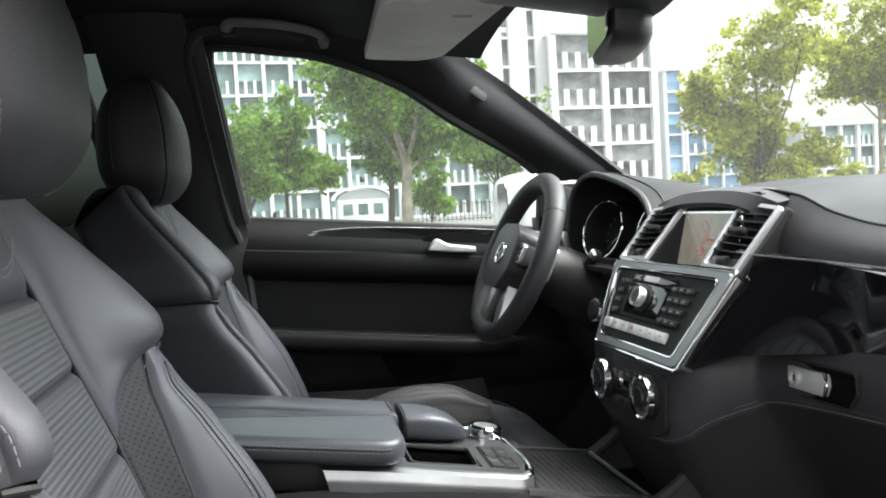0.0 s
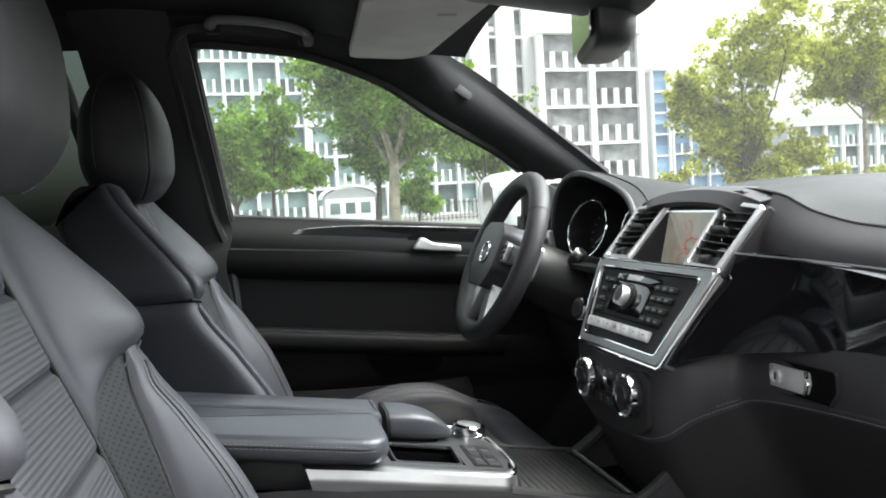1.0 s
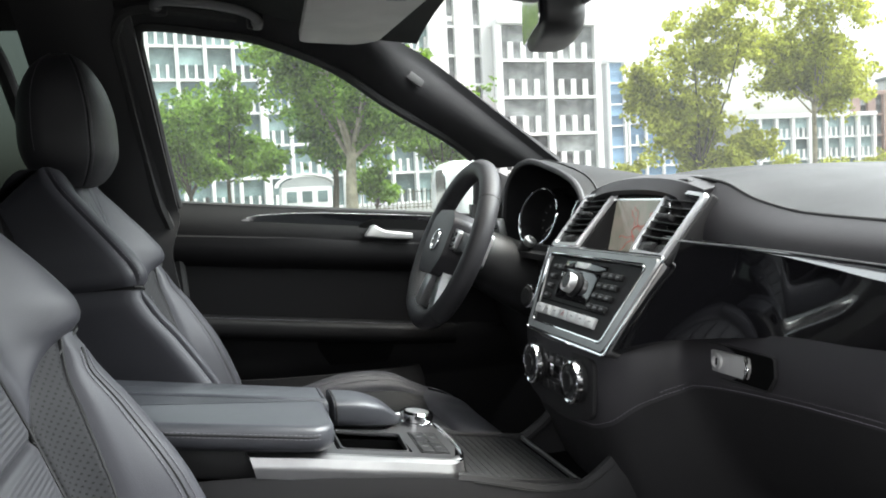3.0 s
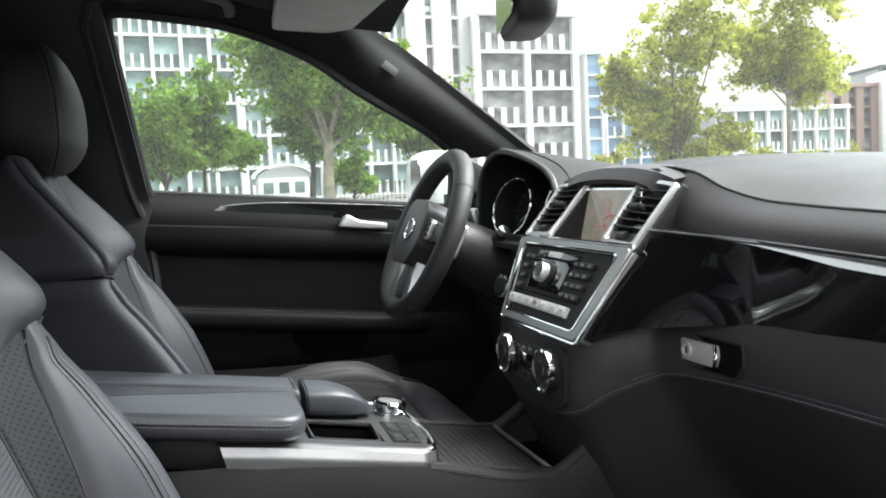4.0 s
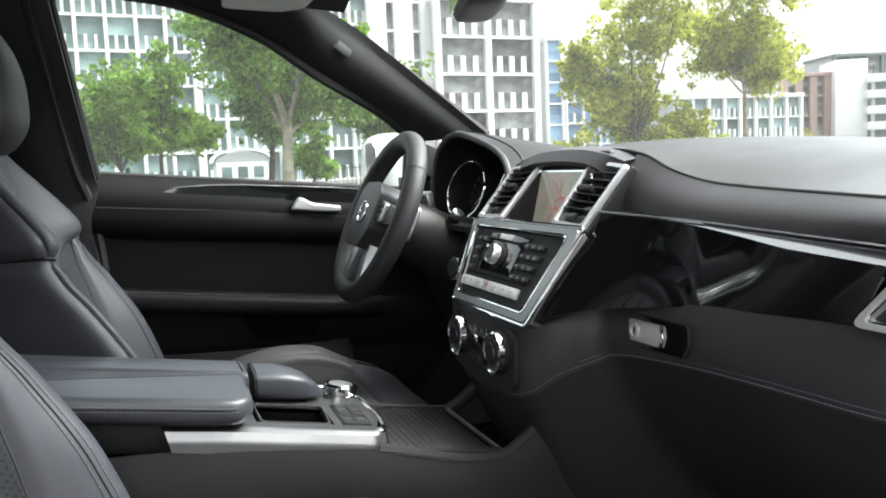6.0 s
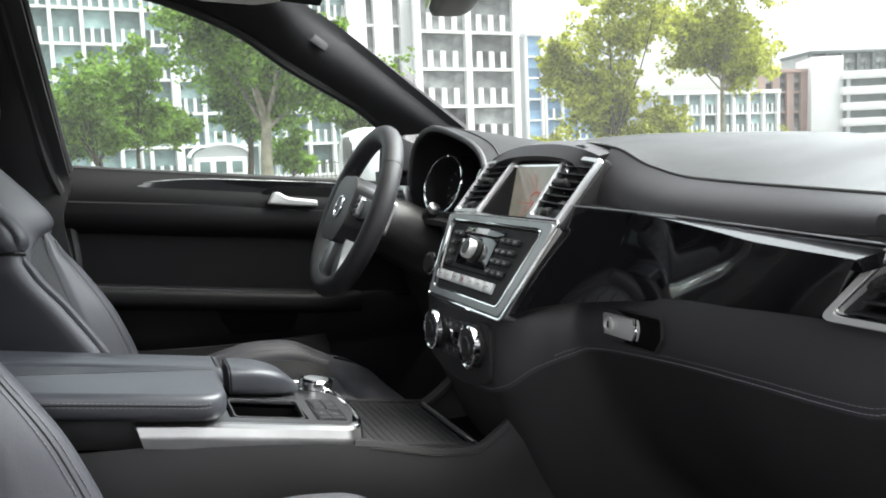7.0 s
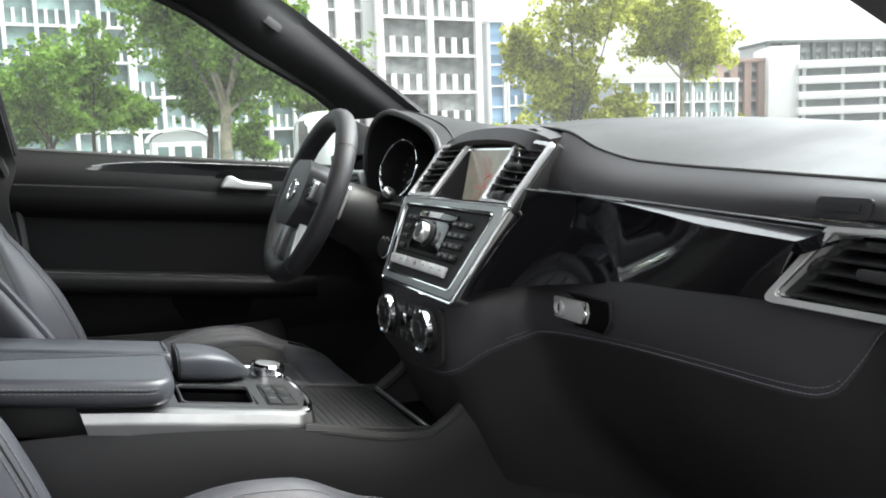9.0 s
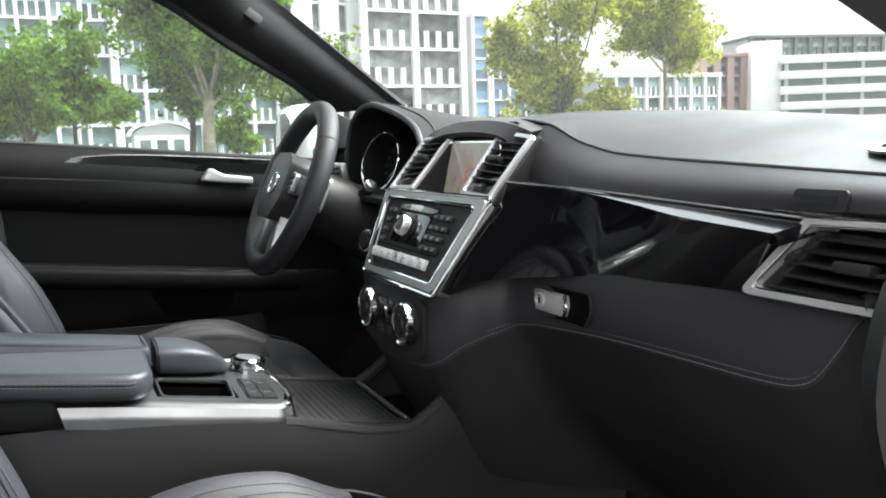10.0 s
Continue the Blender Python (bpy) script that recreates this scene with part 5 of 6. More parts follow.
def perforated():
    m = material("perforated_leather", (0.018, 0.018, 0.020), 0.62, vary=0.1, spec=0.25)
    t = m.node_tree
    co = t.nodes.new("ShaderNodeTexCoord")
    mp_ = t.nodes.new("ShaderNodeMapping")
    mp_.inputs["Rotation"].default_value = (radians(45), 0, 0)
    mp_.inputs["Scale"].default_value = (0, 190, 190)
    v = t.nodes.new("ShaderNodeTexVoronoi")
    v.inputs["Scale"].default_value = 1.0
    v.inputs["Randomness"].default_value = 0.0
    t.links.new(co.outputs["Object"], mp_.inputs["Vector"])
    t.links.new(mp_.outputs[0], v.inputs["Vector"])
    lt = t.nodes.new("ShaderNodeMath")
    lt.operation = 'GREATER_THAN'
    lt.inputs[1].default_value = 0.20
    t.links.new(v.outputs["Distance"], lt.inputs[0])
    bs = t.nodes["Principled BSDF"]
    old = bs.inputs["Base Color"].links[0].from_socket
    mix = t.nodes.new("ShaderNodeVectorMath")
    mix.operation = 'SCALE'
    t.links.new(old, mix.inputs[0])
    t.links.new(lt.outputs[0], mix.inputs["Scale"])
    t.links.new(mix.outputs[0], bs.inputs["Base Color"])
    b = t.nodes.new("ShaderNodeBump")
    b.inputs["Strength"].default_value = 1.0
    b.inputs["Distance"].default_value = 0.002
    t.links.new(lt.outputs[0], b.inputs["Height"])
    t.links.new(b.outputs[0], bs.inputs["Normal"])
    return m
PERF = perforated()

seat = thing("car_seat", "black leather front passenger seat with fluted centre panels", "car seat", group="front seats")

SPLIT = 1.155          # height of the notch between shoulder pad and lower bolster
def inner_edge(z):
    return table(z, (0.70, 0.56), (1.05, 0.52), (1.15, 0.44), (1.24, 0.36), (1.33, 0.25))
def insert_edge(z):
    """Where the perforated insert meets the smooth bolster."""
    return table(z, (0.80, 0.60), (0.95, 0.68), (1.05, 0.74), (1.10, 0.79), (1.135, 0.86), (1.155, 0.90))
pads = [0.80, 0.900, 0.985, 1.068, 1.148, 1.218]
for z0, z1 in zip(pads, pads[1:]):
    seat_patch(lambda u, v: lerp(-1, 1, u) * (inner_edge(lerp(z0, z1, v)) - 0.015), lambda u, v: lerp(z0, z1, v), 24, 36, 0.010, 0.10, "fluted_pad", FLUTED, seat, "horizontally fluted leather pad")
yoke = seat_patch(lambda u, v: lerp(-1, 1, u) * (inner_edge(lerp(1.218, 1.318, v)) - 0.015) * (1 - 0.25 * v), lambda u, v: lerp(1.218, 1.318, v) , 24, 16, 0.014, 0.15, "head_yoke", LEATHER, seat, "smooth leather yoke panel")
ypath = [back_point(lerp(-0.30, 0.30, i / 40), 1.235 + 0.045 * (abs(i / 20 - 1)) ** 2, 0.015) for i in range(41)]
part("stitching", merge(stitches(ypath, (1, 0, 0.3)), stitches([p + Vector((0, 0, 0.006)) for p in ypath], (1, 0, 0.3))), THREAD, yoke)
for sg in (-1, 1):
    low = lambda u: SPLIT - 0.09 * (1 - u) ** 2
    sh = seat_patch(lambda u, v: sg * lerp(inner_edge(lerp(low(u) , 1.328, v)), 1.12, u), lambda u, v: lerp(low(u), 1.328, v), 30, 30, 0.010, 0.07, "shoulder_pad", LEATHER, seat, "smooth leather shoulder pad")
    sd = seat_patch(lambda u, v: sg * lerp(1.12, 1.6, u), lambda u, v: lerp(SPLIT - 0.01 * u, 1.328 - 0.060 * u ** 1.2, v), 10, 24, 0.008, 0.08, "shoulder_side", LEATHER, seat)
    crest = [back_point(sg * 1.12, lerp(SPLIT + 0.008, 1.32, i / 50), 0.0075) for i in range(51)]
    part("stitching", merge(stitches([p + Vector((0.003, -sg * 0.004, 0)) for p in crest], (0.7, sg * 0.7, 0)), stitches([p + Vector((-0.004, sg * 0.001, 0)) for p in crest], (0.7, sg * 0.7, 0))), THREAD, sh)
    ins_z = lambda u, v: lerp(0.82, SPLIT - 0.09 * (1 - u) ** 2 - 0.004, v)
    ins = seat_patch(lambda u, v: sg * lerp(inner_edge(ins_z(u, v)), insert_edge(ins_z(u, v)), u), ins_z, 20, 36, 0.006, 0.08, "perforated_insert", PERF, seat, "perforated leather insert")
    bol_z = lambda u, v: lerp(0.80, SPLIT - 0.006, v)
    bl = seat_patch(lambda u, v: sg * lerp(insert_edge(bol_z(u, v)), 1.05, u), bol_z, 20, 40, 0.010, 0.07, "bolster", LEATHER, seat, "padded leather side bolster")
    bs_ = seat_patch(lambda u, v: sg * lerp(1.05, 1.6, u), lambda u, v: lerp(0.78, SPLIT - 0.006, v), 16, 30, 0.008, 0.06, "bolster_side", LEATHER, seat)
    rows_z = [lerp(0.82, SPLIT - 0.025, i / 60) for i in range(61)]
    crest_at = lambda s_, puff: [back_point(sg * max(s_, min(s_ + 0.06, insert_edge(z) + s_ - 0.80)), z, puff) for z in rows_z]
    part("stitching", merge(stitches(crest_at(0.86, 0.0084), (0.75, -sg * 0.6, 0.2)), stitches(crest_at(0.91, 0.0084), (0.75, -sg * 0.6, 0.2))), THREAD, bl)
    part("seam_bead", tube(crest_at(0.885, 0.0076), 0.0014, 5), RUBBER, bl)
    part("panel_seam", tube([back_point(sg * (inner_edge(lerp(0.84, 1.30, i / 50)) - 0.006), lerp(0.84, 1.30, i / 50), 0.001) for i in range(51)], 0.0024, 6), RUBBER, seat)
    part("panel_seam", tube([back_point(sg * insert_edge(lerp(0.82, SPLIT - 0.012, i / 40)), lerp(0.82, SPLIT - 0.012, i / 40), 0.0005) for i in range(41)], 0.0022, 6), RUBBER, seat)
    part("panel_seam", tube([back_point(sg * lerp(0.50, 1.15, i / 30), SPLIT - 0.003 - 0.09 * (1 - i / 30) ** 2, 0.0) for i in range(31)], 0.0024, 6), RUBBER, seat)
# inner core and rear shell close the gaps between the panels
part("backrest_core", sheet(lambda u, v: tuple(back_point(lerp(-1.58, 1.58, u), lerp(0.76, 1.318 - 0.062 * sstep(1.1, 1.5, abs(lerp(-1.58, 1.58, u))), v), -0.010)), 60, 24), RUBBER, seat)
part("rear_shell", sheet(lambda u, v: (back_centre(lerp(0.74, 1.272, v)) - 0.085 - 0.03 * math.sin(math.pi * u) - 0.01 * math.sin(math.pi * v), lerp(-1, 1, u) * (half_width(lerp(0.74, 1.272, v)) - 0.012), lerp(0.74, 1.272, v)), 24, 20, 0.01, flip=True), SOFT, seat, "soft plastic rear shell")
part("top_cap", sheet(lambda u, v: tuple(back_point(lerp(-1.3, 1.3, u), 1.325, 0) * (1 - v) + Vector((back_centre(1.33) - 0.085 - 0.03 * math.sin(math.pi * u), lerp(-1, 1, u) * 0.14, 1.268)) * v + Vector((0, 0, 0.012 * math.sin(math.pi * v)))), 24, 8), LEATHER, seat)

# headrest: a rounded block with a seam round its face
HC = Vector((-0.026, 0, 1.404))
def head_fn(u, v):
    th, ph = math.tau * u, math.pi * (v - 0.5)
    sp = lambda a, p: math.copysign(abs(a) ** p, a)
    cx, cy, cz = sp(math.cos(ph), 0.55) * sp(math.cos(th), 0.70), sp(math.cos(ph), 0.55) * sp(math.sin(th), 0.60), sp(math.sin(ph), 0.64)
    wide = 0.128 * (1 - 0.10 * cz - 0.05 * cz * cz)
    front = table(cz, (-1, 0.050), (-0.45, 0.066), (0.0, 0.066), (0.5, 0.058), (1.0, 0.042))
    back = table(cz, (-1, 0.066), (-0.4, 0.074), (0.2, 0.070), (0.7, 0.056), (1.0, 0.040))
    return tuple(HC + Vector(((front if cx > 0 else back) * cx - 0.004 * cz, wide * cy, 0.106 * cz)))
hbm = sheet(head_fn, 64, 40)
bmesh.ops.remove_doubles(hbm, verts=hbm.verts, dist=0.0004)
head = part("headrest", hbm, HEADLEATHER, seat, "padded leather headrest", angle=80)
for sg in (-1, 1):
    loop = []
    for i in range(61):
        v = 0.10 + 0.83 * i / 60
        loop.append(Vector(head_fn((0.165 if sg > 0 else 0.835), v)))
    outv = Vector((0.75, sg * 0.6, 0))
    part("seam", tube([p + outv * 0.0002 for p in loop], 0.0016, 5), RUBBER, head)
    part("stitching", merge(stitches([p + Vector((0.0025, -sg * 0.0045, 0)) for p in loop], outv, lift=0.0015), stitches([p + Vector((-0.004, sg * 0.004, 0)) for p in loop], outv, lift=0.0015)), DARK_THREAD, head)
    loop2 = [Vector(head_fn((0.315 if sg > 0 else 0.685), 0.40 + 0.50 * i / 40)) for i in range(41)]
    part("stitching", stitches(loop2, (0, sg, 0.2), lift=0.001), DARK_THREAD, head)
    part("post", tube([Vector((-0.050, sg * 0.075, 1.28)), Vector((-0.035, sg * 0.075, 1.35))], 0.007, 10), CHROME, head, "chrome headrest post")

# cushion
def cush(s, x, puff=0.0):
    a, sg = abs(s), (1 if s >= 0 else -1)
    z = table(x, (0.08, 0.80), (0.20, 0.795), (0.40, 0.815), (0.52, 0.82), (0.58, 0.806), (0.615, 0.77), (0.62, 0.72))
    b = table(x, (0.08, 0.02), (0.20, 0.055), (0.34, 0.074), (0.43, 0.062), (0.50, 0.028), (0.58, 0.01), (0.62, 0.0))
    if a <= 0.5:
        y, off = 0.14 * a / 0.5, 0
    elif a <= 1:
        q = (a - 0.5) / 0.5
        y, off = lerp(0.14, 0.235, q), b * sstep(0, 1, q)
    elif a <= 1.2:
        q = (a - 1) / 0.2 * math.pi / 2
        y, off = 0.235 + 0.025 * math.sin(q), b - 0.025 * (1 - math.cos(q))
    else:
        q = (a - 1.2) / 0.4
        y, off = 0.26 - 0.01 * q, b - 0.025 - 0.16 * q
    return Vector((x, sg * y, z + off + puff))
def cush_patch(s0, s1, x0, x1, puff, name, mat, label=""):
    def fn(u, v):
        h = puff * min(1, min(u, 1 - u) / 0.1) ** 0.5 * min(1, min(v, 1 - v) / 0.1) ** 0.5
        return tuple(cush(lerp(s0, s1, u), lerp(x0, x1, v), h - 0.001))
    return part(name, sheet(fn, 24, 24), mat, seat, label, angle=80)
for x0, x1 in ((0.10, 0.20), (0.20, 0.30), (0.30, 0.40), (0.40, 0.50)):
    cush_patch(-0.5, 0.5, x0, x1, 0.008, "cushion_pad", FLUTED, "fluted leather cushion pad")
cush_patch(-0.9, 0.9, 0.50, 0.62, 0.008, "cushion_front", LEATHER, "smooth leather cushion front")
for sg in (-1, 1):
    cb = cush_patch(sg * 0.5, sg * 0.78, 0.10, 0.50, 0.006, "cushion_insert", PERF)
    cb = cush_patch(sg * 0.78, sg * 1.05, 0.10, 0.52, 0.008, "cushion_bolster", LEATHER, "padded cushion bolster")
    cush_patch(sg * 1.05, sg * 1.6, 0.08, 0.62, 0.006, "cushion_side", LEATHER)
    cpth = [[cush(sg * q, lerp(0.12, 0.50, i / 50), 0.0074) for i in range(51)] for q in (0.85, 0.90)]
    part("stitching", merge(*[stitches(c_, (0, -sg * 0.6, 0.8)) for c_ in cpth]), THREAD, cb)
part("seat_base", box(0.46, 0.46, 0.24, 0.02, pose(0.33, 0, 0.64)), HARD, seat, "hard plastic seat base")
part("cushion_core", sheet(lambda u, v: tuple(cush(lerp(-1.5, 1.5, u), lerp(0.09, 0.615, v), -0.008)), 30, 20), RUBBER, seat)
seat.location = (0, -0.442, 0)
drv = copy_thing(seat, pose(0.040, 0.382, 0.004))
# the driver's cushion is drawn out, and its headrest set further back
for piece in drv.children:
    if piece.name.startswith(("cushion", "seat_base")):
        piece.location += Vector((0.055, 0, 0.006))
    if piece.name.startswith("headrest"):
        piece.location.x -= 0.030
tagged(drv, "black leather driver's seat with double-stitched headrest")

# ---- steering wheel and column ----
wheel = thing("steering_wheel", "black leather steering wheel with silver spokes", "steering wheel")
WM = panel_frame((0.622, 0.400, 1.166), (0.42, 0, 0.91))
RAD = 0.153
def rim_pt(a, r=RAD):
    flat = 1 - 0.045 * sstep(0.75, 1.0, -math.sin(a))
    return WM @ Vector((r * math.cos(a), r * math.sin(a) * flat, 0.0))
WS = WM @ Matrix.Diagonal((0.88, 0.88, 0.95, 1))
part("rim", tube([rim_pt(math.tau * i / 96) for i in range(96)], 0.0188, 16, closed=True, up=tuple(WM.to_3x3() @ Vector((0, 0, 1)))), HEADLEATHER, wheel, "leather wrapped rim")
for a in (0.62, math.pi - 0.62, -0.95, math.pi + 0.95):
    part("rim_joint", tube([rim_pt(a - 0.006), rim_pt(a + 0.006)], 0.0193, 16, up=tuple(WM.to_3x3() @ Vector((0, 0, 1)))), RUBBER, wheel)
hub_o = round_outline([(-0.080, -0.030), (-0.048, -0.072), (0.048, -0.072), (0.080, -0.030), (0.078, 0.050), (0.046, 0.068), (-0.046, 0.068), (-0.078, 0.050)], 0.024)
hubp = part("hub", prism(hub_o, 0.055, 0.012, WS @ pose(0, 0, 0.032), seg=4), LEATHER_DASH, wheel, "black airbag hub")
part("emblem", tube([WS @ Vector((0.022 * math.cos(a), 0.022 * math.sin(a), 0.0335)) for a in [math.tau * k / 40 for k in range(40)]], 0.0022, 8, closed=True), CHROME, hubp, "round chrome emblem")
part("emblem_disc", lathe([(0.024, 0.0), (0.024, 0.0012), (0.001, 0.0022)], WS @ pose(0, 0, 0.032)), HARD, hubp)
for sg in (-1, 1):
    sp = part("spoke", prism(round_outline([(sg * 0.060, -0.018), (sg * 0.166, -0.010), (sg * 0.166, 0.018), (sg * 0.064, 0.034)][::sg], 0.008), 0.026, 0.004, WS @ pose(0, 0, 0.014)), LEATHER_DASH, wheel)
    part("key_cluster", prism(round_outline([(sg * 0.068, -0.010), (sg * 0.100, -0.012), (sg * 0.108, 0.026), (sg * 0.072, 0.034)][::sg], 0.008), 0.014, 0.002, WS @ pose(0, 0, 0.022)), SATIN, sp, "silver key cluster")
    for i in range(3):
        part("wheel_key", box(0.020, 0.009, 0.004, 0.0015, WS @ pose(sg * 0.087, -0.003 + i * 0.0115, 0.0235)), HARD, sp)
    part("lower_spoke", prism(round_outline([(sg * 0.014, -0.055), (sg * 0.054, -0.048), (sg * 0.082, -0.150), (sg * 0.050, -0.164)][::sg], 0.006), 0.020, 0.004, WS @ pose(0, 0, 0.010)), SATIN, wheel, "satin silver lower spoke")
    part("shift_paddle", prism(round_outline([(sg * 0.080, -0.02), (sg * 0.125, -0.03), (sg * 0.128, 0.045), (sg * 0.085, 0.035)][::sg], 0.01), 0.005, 0.0015, WS @ pose(0, 0, -0.035)), SATIN, wheel, "silver shift paddle")
part("column", tube([WS @ Vector((0, 0, -0.03)), WS @ Vector((0, 0.0, -0.09)), WS @ Vector((0, -0.01, -0.20))], lambda f: 0.050 + 0.015 * f, 20), HARD, wheel, "black steering column shroud")
for (p0, p1, r) in (((0.02, 0.012, -0.125), (0.062, 0.060, -0.128), 0.008), ((-0.04, 0, -0.10), (-0.13, 0.03, -0.11), 0.008)):
    st = part("stalk", tube([WS @ Vector(p0), WS @ (Vector(p0) * .5 + Vector(p1) * .5), WS @ Vector(p1)], lambda f: 0.007 + 0.005 * f, 10), HARD, wheel, "black column stalk")
    part("stalk_end", lathe([(0.010, 0), (0.012, 0.004), (0.012, 0.014), (0.008, 0.017)], WS @ Matrix.Translation(p1) @ Vector((p1[0] - p0[0], p1[1] - p0[1], 0)).to_track_quat('Z', 'Y').to_matrix().to_4x4(), n=20), SATIN, st)

# ---- driver's door ----
door = thing("driver_door", "closed black driver's door with lacquer trim strip", "door")
def belt(x):
    return lerp(1.266, 1.206, (x - 0.13) / 0.62)
DY = 0.705
def dprof(x, z):
    """Inner face of the door panel."""
    b = belt(x)
    d = b - z
    y = DY + 0.035 * sstep(0.06, 0.0, d)
    y += 0.016 * sstep(0.098, 0.106, d) * sstep(0.262, 0.252, d)
    y -= 0.006 * sstep(0.070, 0.074, d) * sstep(0.098, 0.092, d)
    y += 0.012 * sstep(0.92, 0.86, z)
    return y
part("door_panel", sheet(lambda u, v: (lerp(0.06, 0.92, u), dprof(lerp(0.06, 0.92, u), lerp(0.62, belt(lerp(0.06, 0.92, u)), v)), lerp(0.62, belt(lerp(0.06, 0.92, u)), v)), 60, 120, 0.03, flip=True), SHADED_DOOR_LEATHER, door, "black leather covered door panel")
part("belt_rail", tube([Vector((x, 0.735, belt(x) - 0.002)) for x in [0.09 + 0.73 * i / 20 for i in range(21)]], 0.012, 8), RUBBER, door)
def dtrim(u, v):
    x = lerp(0.222, 0.86, u)
    zt = table(x, (0.222, 1.207), (0.232, 1.217), (0.25, 1.226), (0.285, 1.234), (0.346, 1.2355), (0.506, 1.226), (0.671, 1.212), (0.86, 1.190))
    zb = table(x, (0.222, 1.2055), (0.254, 1.202), (0.441, 1.179), (0.617, 1.163), (0.86, 1.140))
    return (x, DY - 0.010 - 0.0012 * math.sin(math.pi * v), lerp(zb, zt, v))
part("lacquer_strip", sheet(dtrim, 40, 10, 0.008, flip=True), GLOSS, door, "glossy black lacquer strip")
part("strip_line", tube([Vector(dtrim(u, 1.0)) + Vector((0, -0.003, 0.002)) for u in [0.0, 0.01, 0.02, 0.035, 0.05, 0.07, 0.10, 0.15, 0.2, 0.3, 0.45, 0.6, 0.8, 1.0]], lambda f: 0.0003 + 0.0010 * (1 - f) ** 3, 6), SATIN, door, "thin silver line")
part("strip_line", tube([Vector(dtrim(u, 0.0)) + Vector((0, -0.003, -0.002)) for u in [0.0, 0.1, 0.25, 0.4, 0.6, 0.8, 1.0]], 0.0016, 6), HARD, door)
# Black plate on the strip stands for the shade in the handle's bowl.
hb = part("handle_bowl_shade", prism(round_outline([(0.490, 1.160), (0.655, 1.150), (0.652, 1.205), (0.530, 1.216), (0.500, 1.205)], 0.010), 0.004, 0.001, Matrix(((1, 0, 0, 0), (0, 0, -1, DY - 0.0215), (0, 1, 0, 0), (0, 0, 0, 1)))), SHADE_BLACK, door)
part("door_handle", prism([(0.506, 1.179), (0.513, 1.190), (0.521, 1.202), (0.531, 1.203), (0.541, 1.196), (0.552, 1.190), (0.612, 1.181), (0.612, 1.168), (0.560, 1.172)], 0.016, 0.004, Matrix(((1, 0, 0, 0), (0, 0, -1, DY - 0.046), (0, 1, 0, 0), (0, 0, 0, 1))), seg=3), CAST, door, "satin chrome door handle")
# diagonal pleats on the door insert
for i in range(6):
    x = 0.24 + i * 0.075
    z0, z1 = belt(x) - 0.112, lerp(1.040, 1.0, (x - 0.2) / 0.4)
    part("pleat", tube([Vector((lerp(x - 0.02, x + 0.045, s), dprof(lerp(x - 0.02, x + 0.045, s), lerp(z0, z1, s)) - 0.0022, lerp(z0, z1, s))) for s in [k / 10 for k in range(11)]], 0.0036, 5), PLEAT, door)
def arm_fn(u, v):
    x = lerp(0.14, 0.70, u)
    zc = lerp(1.032, 0.965, u)
    a = lerp(-0.15, math.pi + 0.25, v)
    sp = lambda q: math.copysign(abs(q) ** 0.55, q)
    return (x, 0.700 - 0.062 * max(0, sp(math.sin(a))) * (1 - 0.5 * sstep(0.75, 1.0, u)), zc - 0.014 + 0.024 * sp(math.cos(a)))
part("armrest", sheet(arm_fn, 40, 14), SHADED_DOOR_LEATHER, door, "padded leather door armrest")
part("stitching", stitches([Vector(arm_fn(i / 60, 0.22)) for i in range(61)], (0, -1, 0.6), lift=0.001), THREAD, door)
part("door_pocket", sheet(lambda u, v: (lerp(0.16, 0.62, u), 0.700 - 0.05 * math.sin(math.pi * u) ** 0.5 - 0.006 * math.sin(math.pi * v), lerp(0.70, 0.900 - 0.01 * u, v)), 24, 12, 0.012, flip=True), SOFT, door, "moulded door pocket")
part("pocket_pull", prism(round_outline([(0.385, 0.965), (0.565, 0.948), (0.545, 0.905), (0.42, 0.908)], 0.014), 0.006, 0.002, Matrix(((1, 0, 0, 0), (0, 0, -1, 0.672), (0, 1, 0, 0), (0, 0, 0, 1)))), SHADE_BLACK, door)
part("lock_pin", lathe([(0.0045, 0), (0.0045, 0.022), (0.003, 0.025)], pose(0.190, 0.738, 1.255), n=10), RUBBER, door, "black lock pin")
part("mirror_triangle", prism([(0.765, 1.20), (0.86, 1.19), (0.86, 1.29), (0.775, 1.330)], 0.02, 0.003, Matrix(((1, 0, 0, 0), (0, 0, -1, 0.700), (0, 1, 0, 0), (0, 0, 0, 1)))), SOFT, door, "black mirror corner cover")
part("outer_skin", sheet(lambda u, v: (lerp(0.05, 1.0, u), 0.83 + 0.05 * math.sin(math.pi * v), lerp(0.45, 1.20, v)), 6, 8, 0.01), BODY_WHITE, door, "white painted outer skin")

# door mirror outside
om = thing("door_mirror", "white painted exterior door mirror", "mirror")
def shell(u, v):
    th, ph = math.tau * u, math.pi * (v - 0.5)
    sp = lambda a, p: math.copysign(abs(a) ** p, a)
    return (0.815 + 0.06 * sp(math.cos(ph), .6) * sp(math.cos(th), .7), 0.985 + 0.115 * sp(math.cos(ph), .5) * sp(math.sin(th), .6), 1.262 + 0.082 * sp(math.sin(ph), .6))
sbm = sheet(shell, 40, 24)
bmesh.ops.remove_doubles(sbm, verts=sbm.verts, dist=0.0005)
part("housing", sbm, BODY_WHITE, om, "white mirror housing", angle=80)
part("mirror_glass", prism(round_outline([(0.010, -0.058), (0.095, -0.058), (0.095, 0.058), (0.010, 0.058)], 0.02), 0.003, 0, panel_frame((0.752, 0.985, 1.262), (0, 0, 1), right=(0, -1, 0))), CHROME, om, "mirror glass")
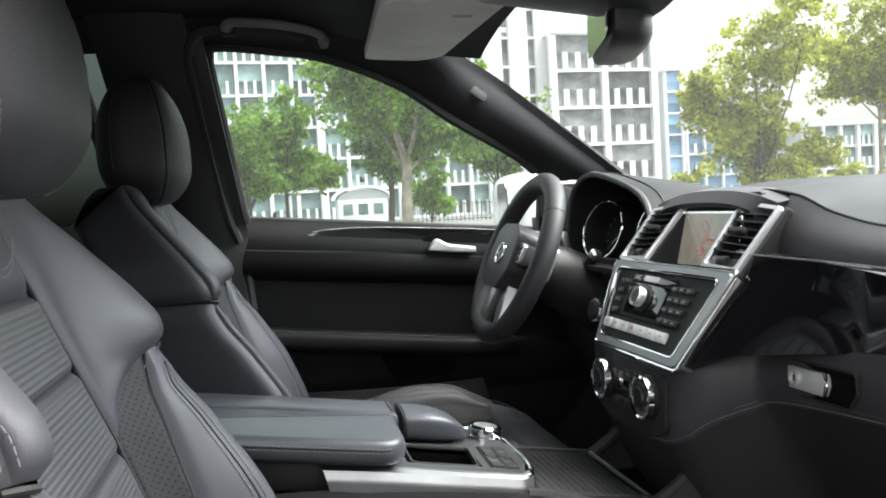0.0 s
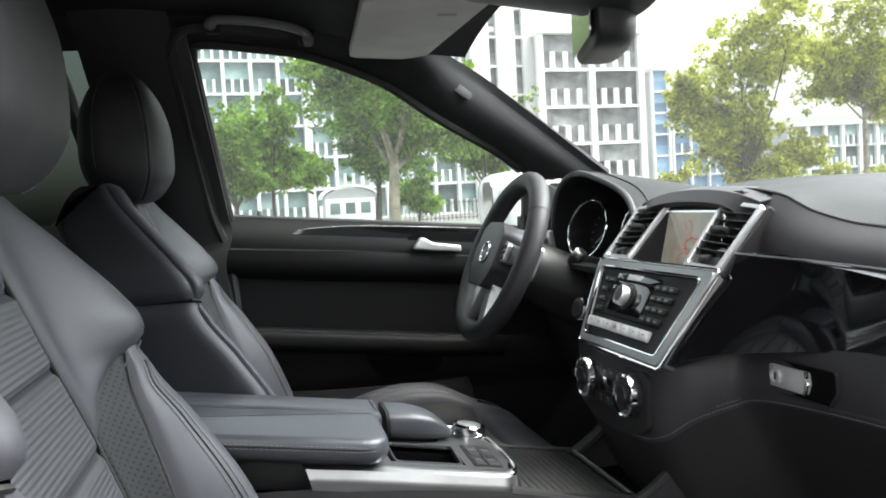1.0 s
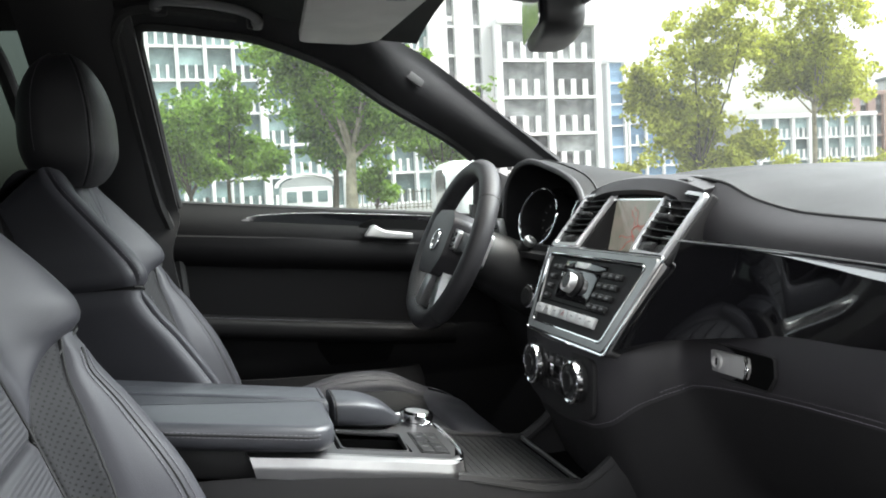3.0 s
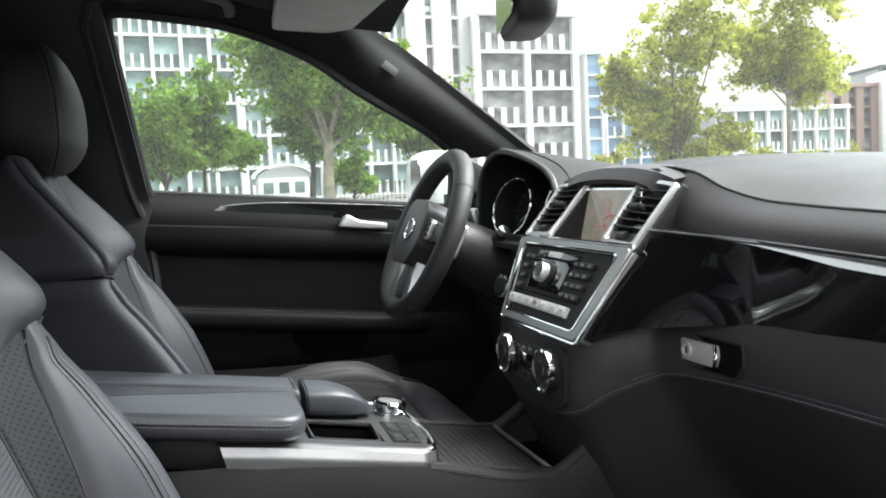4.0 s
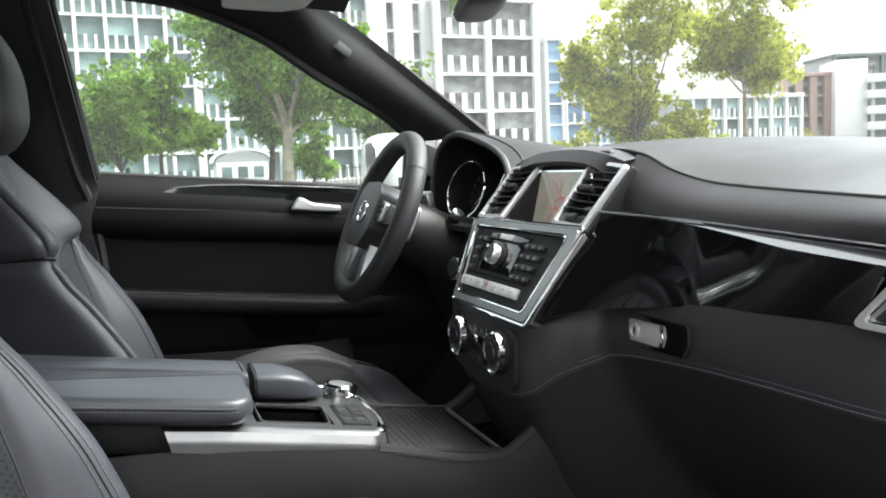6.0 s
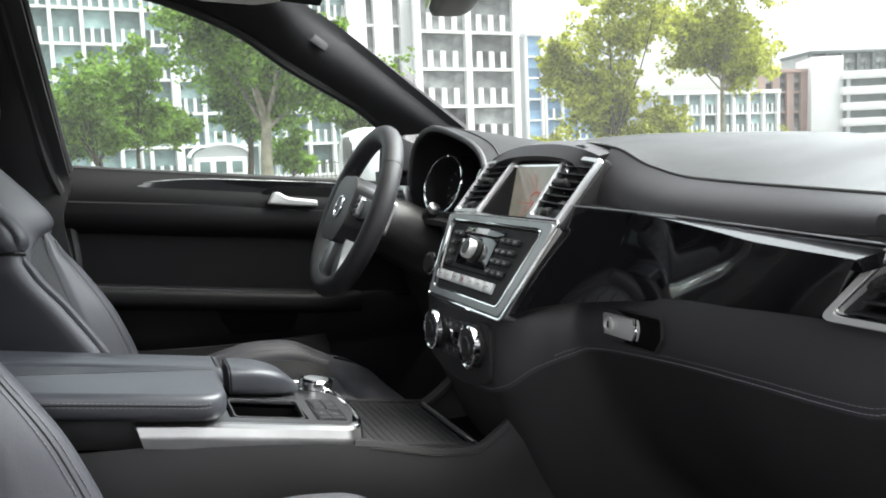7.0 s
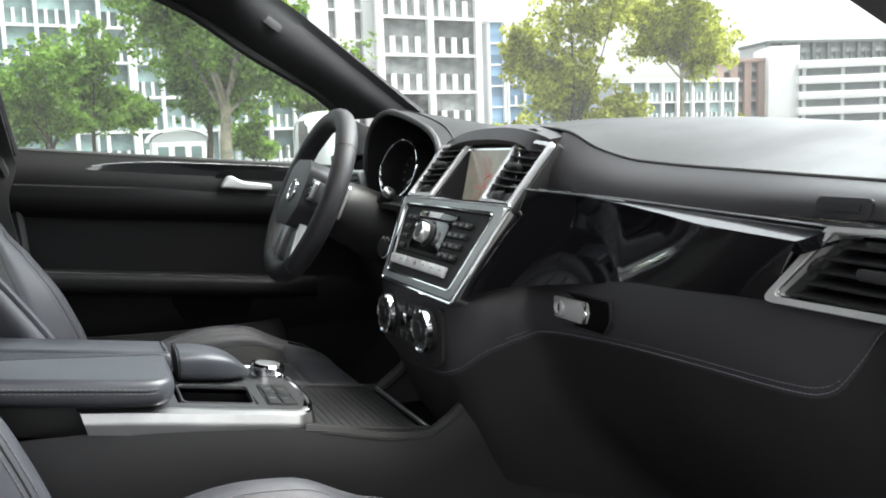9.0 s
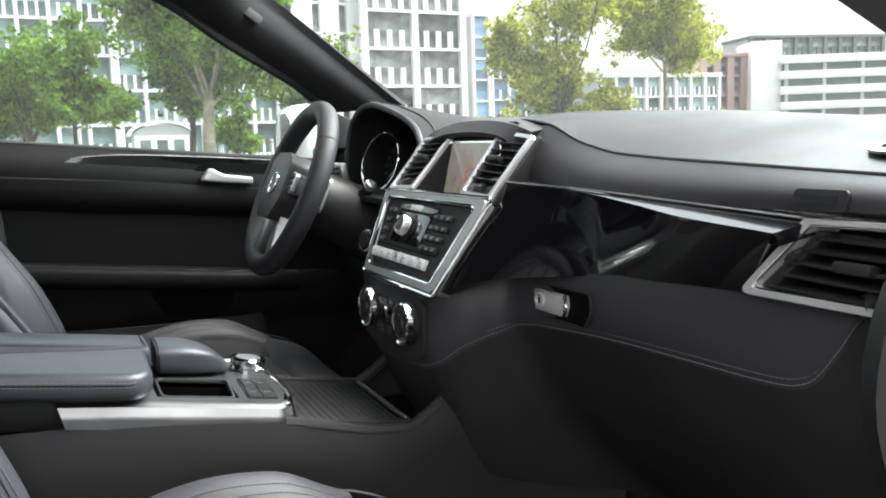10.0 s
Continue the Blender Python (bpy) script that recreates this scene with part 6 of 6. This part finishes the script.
part("arm", tube([Vector((0.86, 0.80, 1.185)), Vector((0.86, 0.92, 1.195))], 0.02, 12), BODY_WHITE, om)

# ---- roof fittings ----
GRIP = material("grip_plastic", (0.12, 0.12, 0.12), 0.6, vary=0.1)
gh = thing("grab_handle", "dark grey folding grab handle on the roof rail", "handle")
gp = catmull([(0.123, 0.515, 1.622), (0.127, 0.497, 1.630), (0.150, 0.488, 1.630), (0.21, 0.486, 1.625), (0.270, 0.488, 1.614), (0.296, 0.497, 1.604), (0.300, 0.515, 1.592)], 8)
part("grip", tube(gp, lambda f: 0.0085 + 0.003 * (abs(2 * f - 1) > 0.75), 12), GRIP, gh, "soft grip")
for x, z in ((0.128, 1.624), (0.297, 1.600)):
    part("mount", box(0.030, 0.02, 0.030, 0.006, pose(x, 0.515, z)), PILLAR, gh)

def visor(label, y0, y1, x0=0.345, x1=0.535):
    v = thing("sun_visor", label, "visor", group="sun visors")
    o = round_outline([(x0, y0), (x1, y0), (x1 - 0.01, y1 - 0.04), (x1 - 0.05, y1), (x0 + 0.03, y1 - 0.03)], 0.03)
    m = Matrix.Translation((0, 0, 1.578)) 
    part("visor_panel", prism(o, 0.018, 0.006, m, seg=3), FABRIC, v, "grey fabric panel")
    part("pivot", tube([Vector((x1 - 0.012, y0 + 0.02, 1.580)), Vector((x1 - 0.012, y1 - 0.04, 1.580))], 0.007, 8), PILLAR, v)
    part("clip", box(0.03, 0.035, 0.014, 0.004, pose(x1 - 0.01, y0 + 0.05, 1.577)), HARD, v)
    part("visor_label", box(0.03, 0.012, 0.001, 0, pose(x1 - 0.05, y0 + 0.09, 1.5595)), GREYBAR, v)
    return v
visor("grey fabric sun visor folded up against the headliner", 0.06, 0.535)
visor("grey fabric passenger sun visor folded up", -0.56, -0.10, 0.30, 0.48)

mir = thing("rear_view_mirror", "black interior rear-view mirror with thick housing", "mirror")
MM = Matrix.Translation((0.690, 0.085, 1.530)) @ pose(0, 0, 0, 0, 0, -15)
def mh(u, v):
    th, ph = math.tau * u, math.pi * (v - 0.5)
    sp = lambda a, p: math.copysign(abs(a) ** p, a)
    c = sp(math.cos(ph), .45)
    x = 0.030 * c * sp(math.cos(th), .6)
    x = x * (1.9 if x > 0 else 0.5)
    return tuple(MM @ Vector((x, 0.118 * c * sp(math.sin(th), .5), 0.050 * sp(math.sin(ph), .5) - 0.15 * x * 0.5)))
mbm = sheet(mh, 48, 28)
bmesh.ops.remove_doubles(mbm, verts=mbm.verts, dist=0.0004)
part("mirror_housing", mbm, HARD, mir, "black plastic housing", angle=80)
part("mirror_glass", prism(round_outline([(-0.105, -0.035), (0.105, -0.035), (0.105, 0.035), (-0.105, 0.035)], 0.015), 0.002, 0, MM @ panel_frame((-0.0165, 0, 0), (0, 0, 1))), CHROME, mir, "mirror glass")
part("mirror_stem", tube([MM @ Vector((0.03, 0, 0.02)), MM @ Vector((0.05, 0, 0.055)), MM @ Vector((0.02, -0.02, 0.095))], 0.014, 10), HARD, mir)
oc = thing("overhead_console", "black overhead console housing behind the windscreen", "console")
part("housing", sheet(lambda u, v: (lerp(0.40, 0.72, u), MID + lerp(-0.13, 0.15, v), 1.645 - 0.075 * math.sin(math.pi * v) ** 0.4 * sstep(0, 0.3, u) - 0.04 * u), 16, 16, 0.01), HARD, oc)
# passenger doorway front post
tagged(part("door_post", sheet(lambda u, v: (table(lerp(0.5, 1.18, v), (0.5, 0.80), (0.90, 0.765), (1.00, 0.728), (1.08, 0.703), (1.13, 0.713), (1.18, 0.745)) + 0.10 * u - 0.01 * math.sin(math.pi * u), -0.742 - 0.03 * u, lerp(0.5, 1.18, v)), 10, 40, 0.02, flip=True), HARD), "black seal-edged front post of the open passenger doorway", "post", kind="structure")
